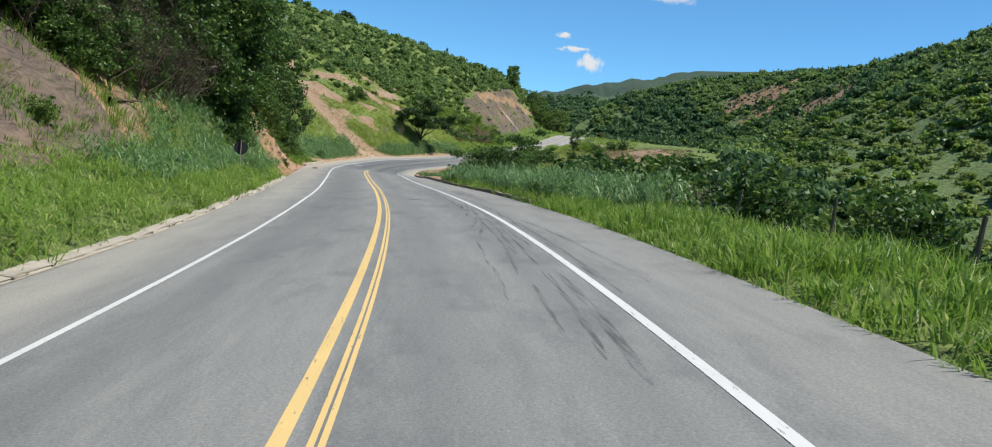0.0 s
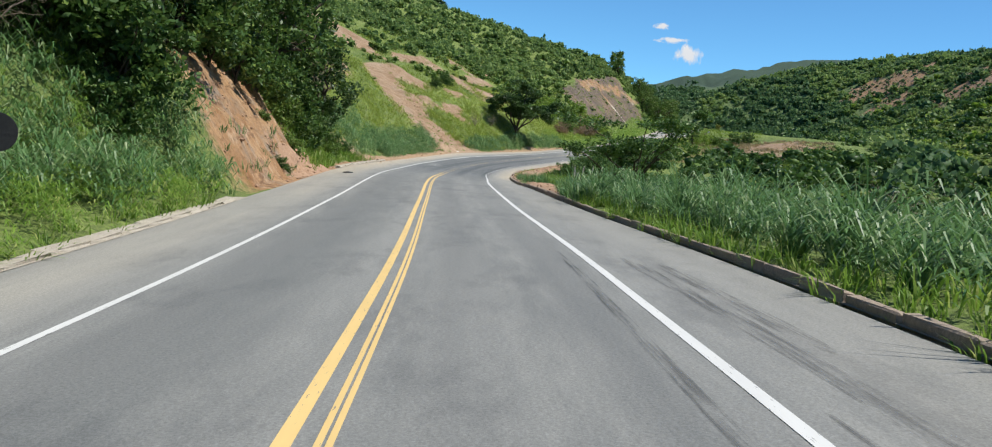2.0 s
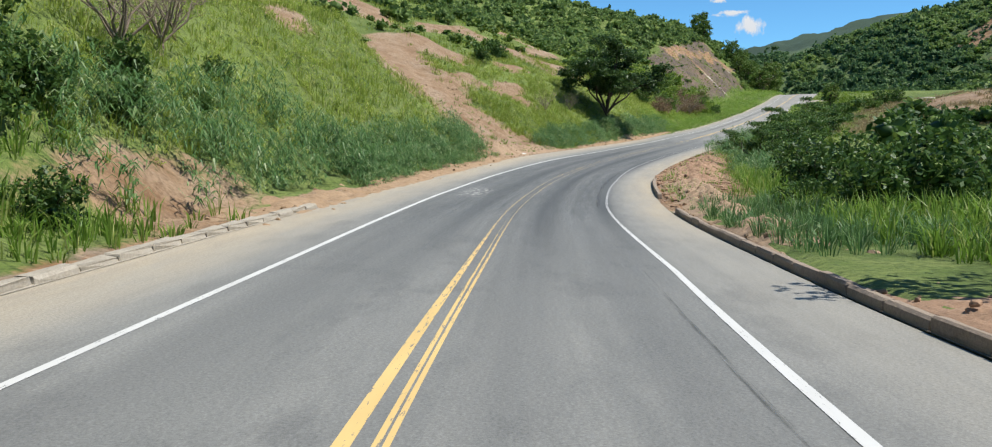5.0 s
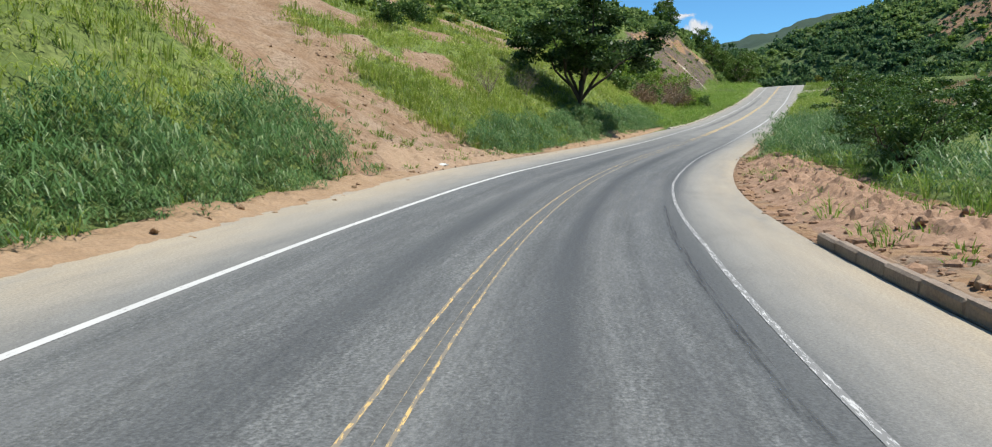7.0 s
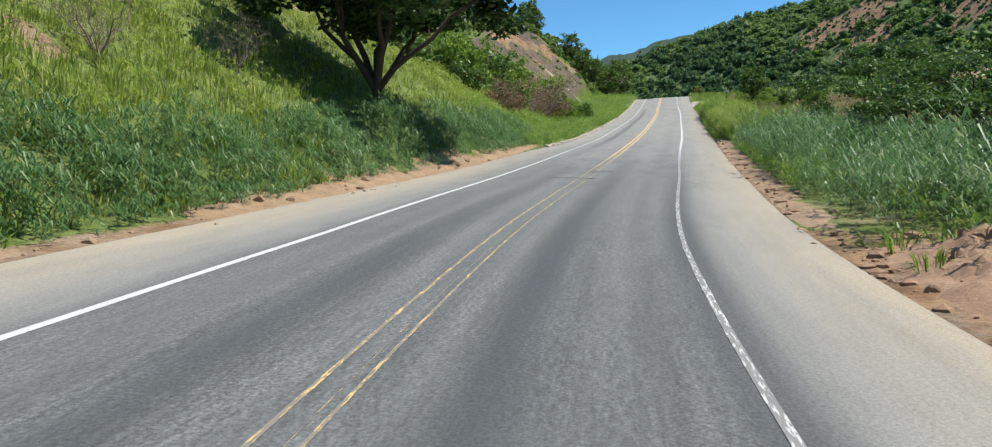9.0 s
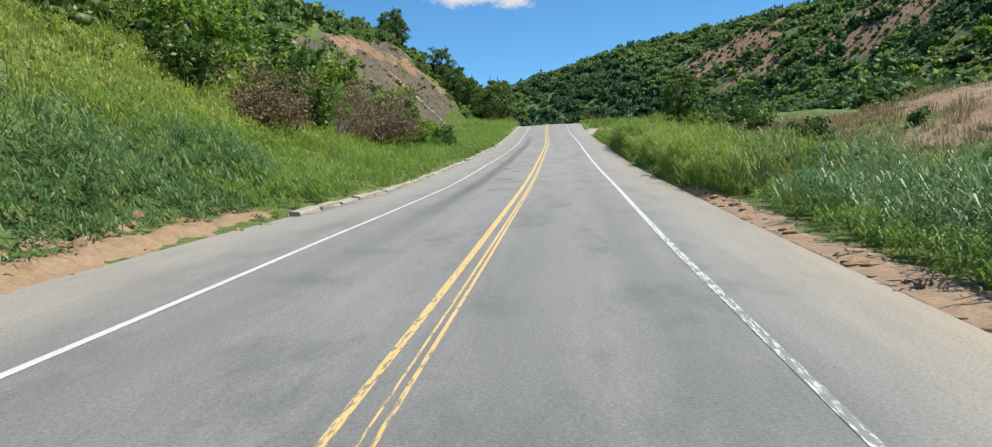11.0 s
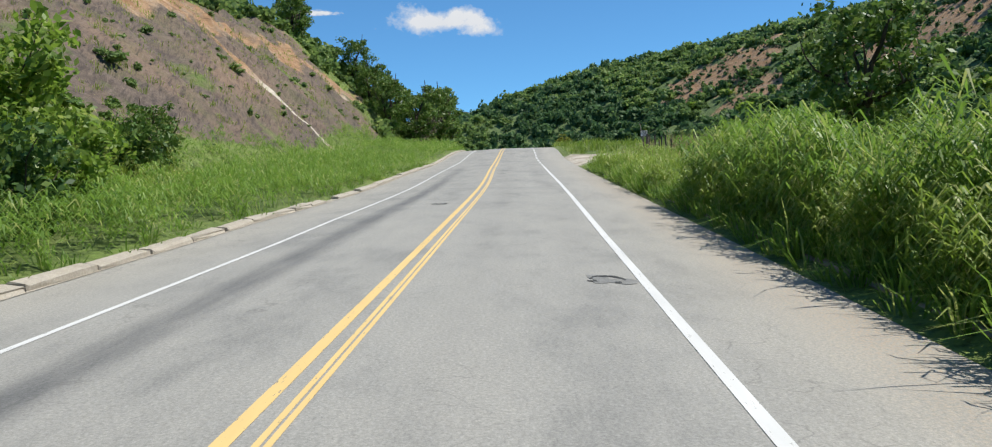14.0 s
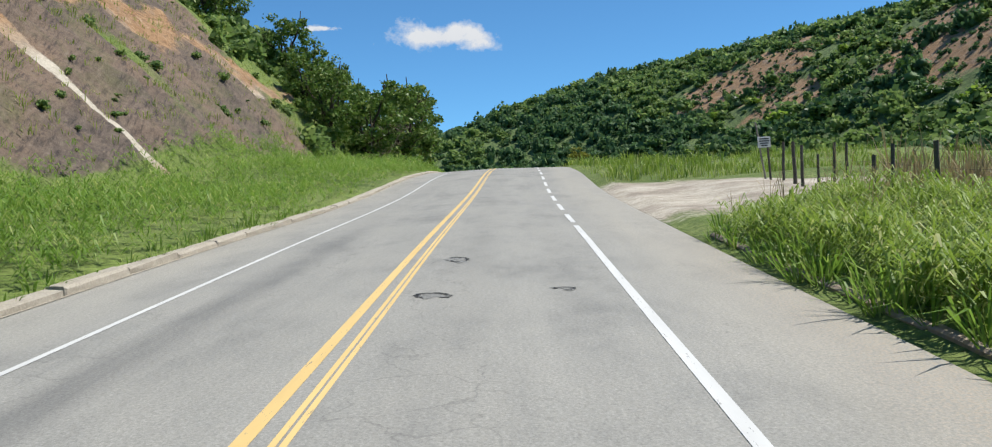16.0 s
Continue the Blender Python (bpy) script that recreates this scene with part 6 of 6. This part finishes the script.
for k, (s, d, c) in enumerate(((73, -8.8, 0.2), (70.5, -7.3, 0.22), (72, -7.2, 0.18), (80, -9.2, 0.6), (84, -8.6, 0.5), (88, -8.9, 0.6), (92, -8.4, 0.5), (96, -9, 0.6), (100, -8.4, 0.4), (78, -8.2, 0.4), (56, -9.8, 0.6), (46, -12.4, 0.35), (28, -13, 0.35), (116, 10.5, 0.45), (113, 12, 0.7), (203, 11, .5), (209, 12, .55), (217, 11.5, .45), (224, 12.5, .6), (196, 12.5, .6), (236, 12, .5), (187, 13, .6), (124, 13, 0.8), (128, 15.5, 1.0), (134, 17.5, 1.1), (127, 20, 1.1), (139, 15, 0.9), (120, 16.5, 0.9), (146, 17, 1.0), (153, 15.5, 0.8), (165, 13.5, 0.8), (172, 14.2, 1.0), (181, 14.0, 0.9),
                              (212, 15.5, 0.8), (232, 17, 0.9), (262, 18, 0.9), (304, 19, 1.0), (312, 24, 1.2), (322, 27, 1.2), (296, 22, 1.1), (252, -13.5, 1.1), (262, -15.5, 1.3), (276, -14.2, 1.2), (283, -13.2, 0.9),
                              (290, -15.5, 1.4), (246, -17.0, 1.3), (270, -19, 1.5), (256, -21, 1.6), (284, -20, 1.6), (240, -15.0, 0.9), (228, -19, 1.0), (219, -17, 0.8), (192, -24, 0.7), (199, -25, 0.8),
                              (277, -8.6, 0.6), (280, -9.4, 0.8), (284, -10.5, 0.8), (275, -10.5, 0.8), (296.5, -14.2, 0.8), (288, -12.5, 0.9))):
    plant(bush[(3, 0, 3)[k % 3] if s > 200 and d < -10 else k % 3], s, d, c, 35 * k, 0.2)

bright = build_tree("bright_shrub", "rampant bright green shrub beside the old fence", "bush", "shrub", 2.8, 2.6, 927, LEAF_BRIGHT, 6000, 0.11, spot(309, 14.2, -0.2), 0, "bright shrubs")
for k, (s, d, c) in enumerate(((305, 13.5, 1.0), (309, 16.5, 1.1), (302, 16, 1.0), (297, 14, 0.8), (303.5, 14.2, 0.9), (307.5, 13.8, 0.8), (306, 15.6, 1.1), (312, 14.4, 0.8), (300, 13.4, 0.9), (313, 16.2, 1.0))):
    plant(bright, s, d, c, 61 * k, 0.2)

# upright young tree beside the tall grass, and taller trees at the end of the rock face
young = build_tree("young_tree", "upright bright green young tree behind the grass", "tree", "dense", 7.4, 2.4, 931, LEAF_MID, 3800, 0.15, spot(292, 13.6, -0.2))
for k, (s, d, c) in enumerate(((392, -20, 1.7), (402, -24, 1.9), (412, -18, 1.8), (424, -22, 2.0), (436, -17, 2.0), (446, -25, 2.2), (400, -33, 1.9), (418, -36, 2.1), (440, -38, 2.2), 
                              (458, -18, 2.0), (470, -24, 2.2), (452, -12, 1.6), (302, -15.6, 0.8), (403, -11.0, 2.5), (412, -10.4, 2.7), (420, -10.6, 2.7), (396, -14, 2.2), (388, -17, 1.9))):
    plant(young, s, d, c * 0.78, 47 * k, 1.5)
build_tree("yellow_tree", "small yellow-green tree beyond the crest", "tree", "shrub", 3.6, 1.5, 941, LEAF_YELLOW, 2200, 0.16, spot(406, 10.3, -0.2))

# leafless and dry ones
build_tree("dry_bush", "leafy reddish-brown dry bush on the slope", "bush", "bare", 4.6, 3.8, 951, LEAF_DRY, 0, 0.1, spot(268, -12.2, -0.2))
dry = build_tree("dry_bush", "dry bush with reddish withered leaves", "bush", "shrub", 3.4, 3.2, 952, LEAF_DRY, 3000, 0.12, spot(243, -12.4, -0.2))
plant(dry, 271, -13.0, 1.45, 80, 0.2)
for k, (s, d, c) in enumerate(((263, -13.4, 0.9), (274, -16.5, 1.1))):
    plant(dry, s, d, c, 130 * k, 0.2)
bare = build_tree("bare_tree", "leafless grey-brown tree with fine twigs", "tree", "bare", 6.0, 4.6, 953, LEAF_DRY, 0, 0.1, spot(396, -13.2, -0.2))
plant(bare, 118, -14.5, 0.75, 90, 0.2)
plant(bare, 409, -14.5, 0.9, 150, 0.2)
plant(bare, 255, -12.0, 0.6, 20, 0.2)
plant(bare, 187, -13.0, 0.45, 20, 0.2)
plant(bare, 194, -12.2, 0.4, 120, 0.2)
plant(bare, 24, -13.4, 0.4, 300, 0.2)
for k, (s, d, c) in enumerate(((48, 19.5, 0.7), (53, 20.5, 0.8), (58, 19, 0.7), (44, 22, 0.7))):
    plant(bare, s, d, c, 100 * k, 0.3)
for k, (s, d, c) in enumerate(((52.5, -12.6, 0.6), (113, -13.5, 0.8), (121, -15.5, 0.6))):
    plant(bare, s, d, c, 75 * k, 0.2)
dead = build_tree("dead_thicket", "dark leafless thicket of thin dead branches", "bush", "bare", 4.8, 3.6, 957, LEAF_DRY, 0, 0.1, spot(46, -13.4, -0.2), 0, "dead thickets", BARK)
for k, (s, d, c) in enumerate(((41, -14.2, 0.9), (43.5, -15.2, 1.0), (49, -13.2, 0.95), (51.5, -13.8, 1.0), (48, -14.8, 1.1), (37.5, -15.2, 0.9), (53.5, -12.8, 0.9), (45, -16.2, 1.1), (44, -13.6, 0.8), (51, -12.7, 0.8), (34.5, -16.0, 0.9), (39.5, -16.2, 1.0))):
    plant(dead, s, d, c, 63 * k, 0.2)
log = thing("fallen_log", "dark fallen log lying across the bank", "log", spot(40, -13.6, 0.12), heading(40) + 8)
for title, a, b, r in (("stem", (0, -2.6, 0.1), (0.2, 2.8, 0.2), 0.14), ("stub", (0.1, 1.0, 0.15), (1.1, 2.6, 0.3), 0.06), ("stub", (0.0, -0.6, 0.1), (1.0, -1.6, 0.1), 0.05)):
    v, f = tube(bend_path(a, b, rng_of(7)), np.linspace(r, r * 0.5, 7), 8)
    part(title, mesh_of(title, v, f, BARK, True), log)
plant(build_tree("lone_tree", "round lone tree on the ridge", "tree", "dense", 9.0, 6.5, 961, LEAF_DARK, 2600, 0.5, spot(470, -122, -0.3)), 300, -118, 0.7, 60, 0.3)


# ---- clouds, far off ----
def cloud_material():
    n = Nodes("cloud_white")
    uv = n.uv()
    part_uv = n.add("ShaderNodeSeparateXYZ", Vector=uv)
    x, y = n.math("MULTIPLY_ADD", part_uv.outputs[0], 2.0, -1.0), n.math("MULTIPLY_ADD", part_uv.outputs[1], 2.0, -1.0)
    seed = n.add("ShaderNodeObjectInfo").outputs["Random"]
    where = n.add("ShaderNodeCombineXYZ", X=part_uv.outputs[0], Y=n.math("MULTIPLY", part_uv.outputs[1], 0.4), Z=n.math("MULTIPLY", seed, 20.0))
    puff = n.noise(where.outputs[0], 5.0, 8.0, 0.62)
    far = n.math("SQRT", n.math("ADD", n.math("MULTIPLY", x, x), n.math("MULTIPLY", n.math("MULTIPLY", y, y), 1.3)))
    body = n.math("SUBTRACT", n.math("MULTIPLY_ADD", puff, 1.9, -0.25), far)
    alpha = n.ramp(body, (0.02, 0.0), (0.42, 0.96))
    shade = n.math("MULTIPLY_ADD", y, 0.10, n.math("MULTIPLY_ADD", puff, 0.25, 0.62))
    white = n.add("ShaderNodeEmission", Color=n.mix(shade, (0.55, 0.62, 0.72), (1.0, 1.0, 1.0)), Strength=0.62)
    clear = n.add("ShaderNodeBsdfTransparent")
    mixed = n.add("ShaderNodeMixShader", Fac=alpha)
    n.tree.links.new(clear.outputs[0], mixed.inputs[1])
    n.tree.links.new(white.outputs[0], mixed.inputs[2])
    n.tree.links.new(mixed.outputs[0], n.out.inputs[0])
    return n.mat


CLOUD = cloud_material()
for turn, up, wide, high in ((4.45, 6.95, 165, 120), (2.6, 8.55, 110, 45), (3.4, 7.7, 200, 40), (7.0, 11.95, 660, 225), (-0.2, 12.5, 210, 45)):
    a, e, far = radians(turn), radians(up), 3700
    at = Vector((math.sin(a) * math.cos(e), math.cos(a) * math.cos(e), math.sin(e))) * far
    v = np.array([(-wide / 2, 0, -high / 2), (wide / 2, 0, -high / 2), (wide / 2, 0, high / 2), (-wide / 2, 0, high / 2)])
    me = mesh_of("cloud", v, np.array([[0, 1, 2, 3]]), CLOUD)
    add_uv(me, np.array([(0, 0), (1, 0), (1, 1), (0, 1)], float))
    ob = new("cloud", me)
    ob.matrix_basis = Matrix.Translation(at) @ pose(0, 0, 0, up, 0, -turn)
    tagged(ob, "small white fair-weather cloud", "cloud", kind="structure")
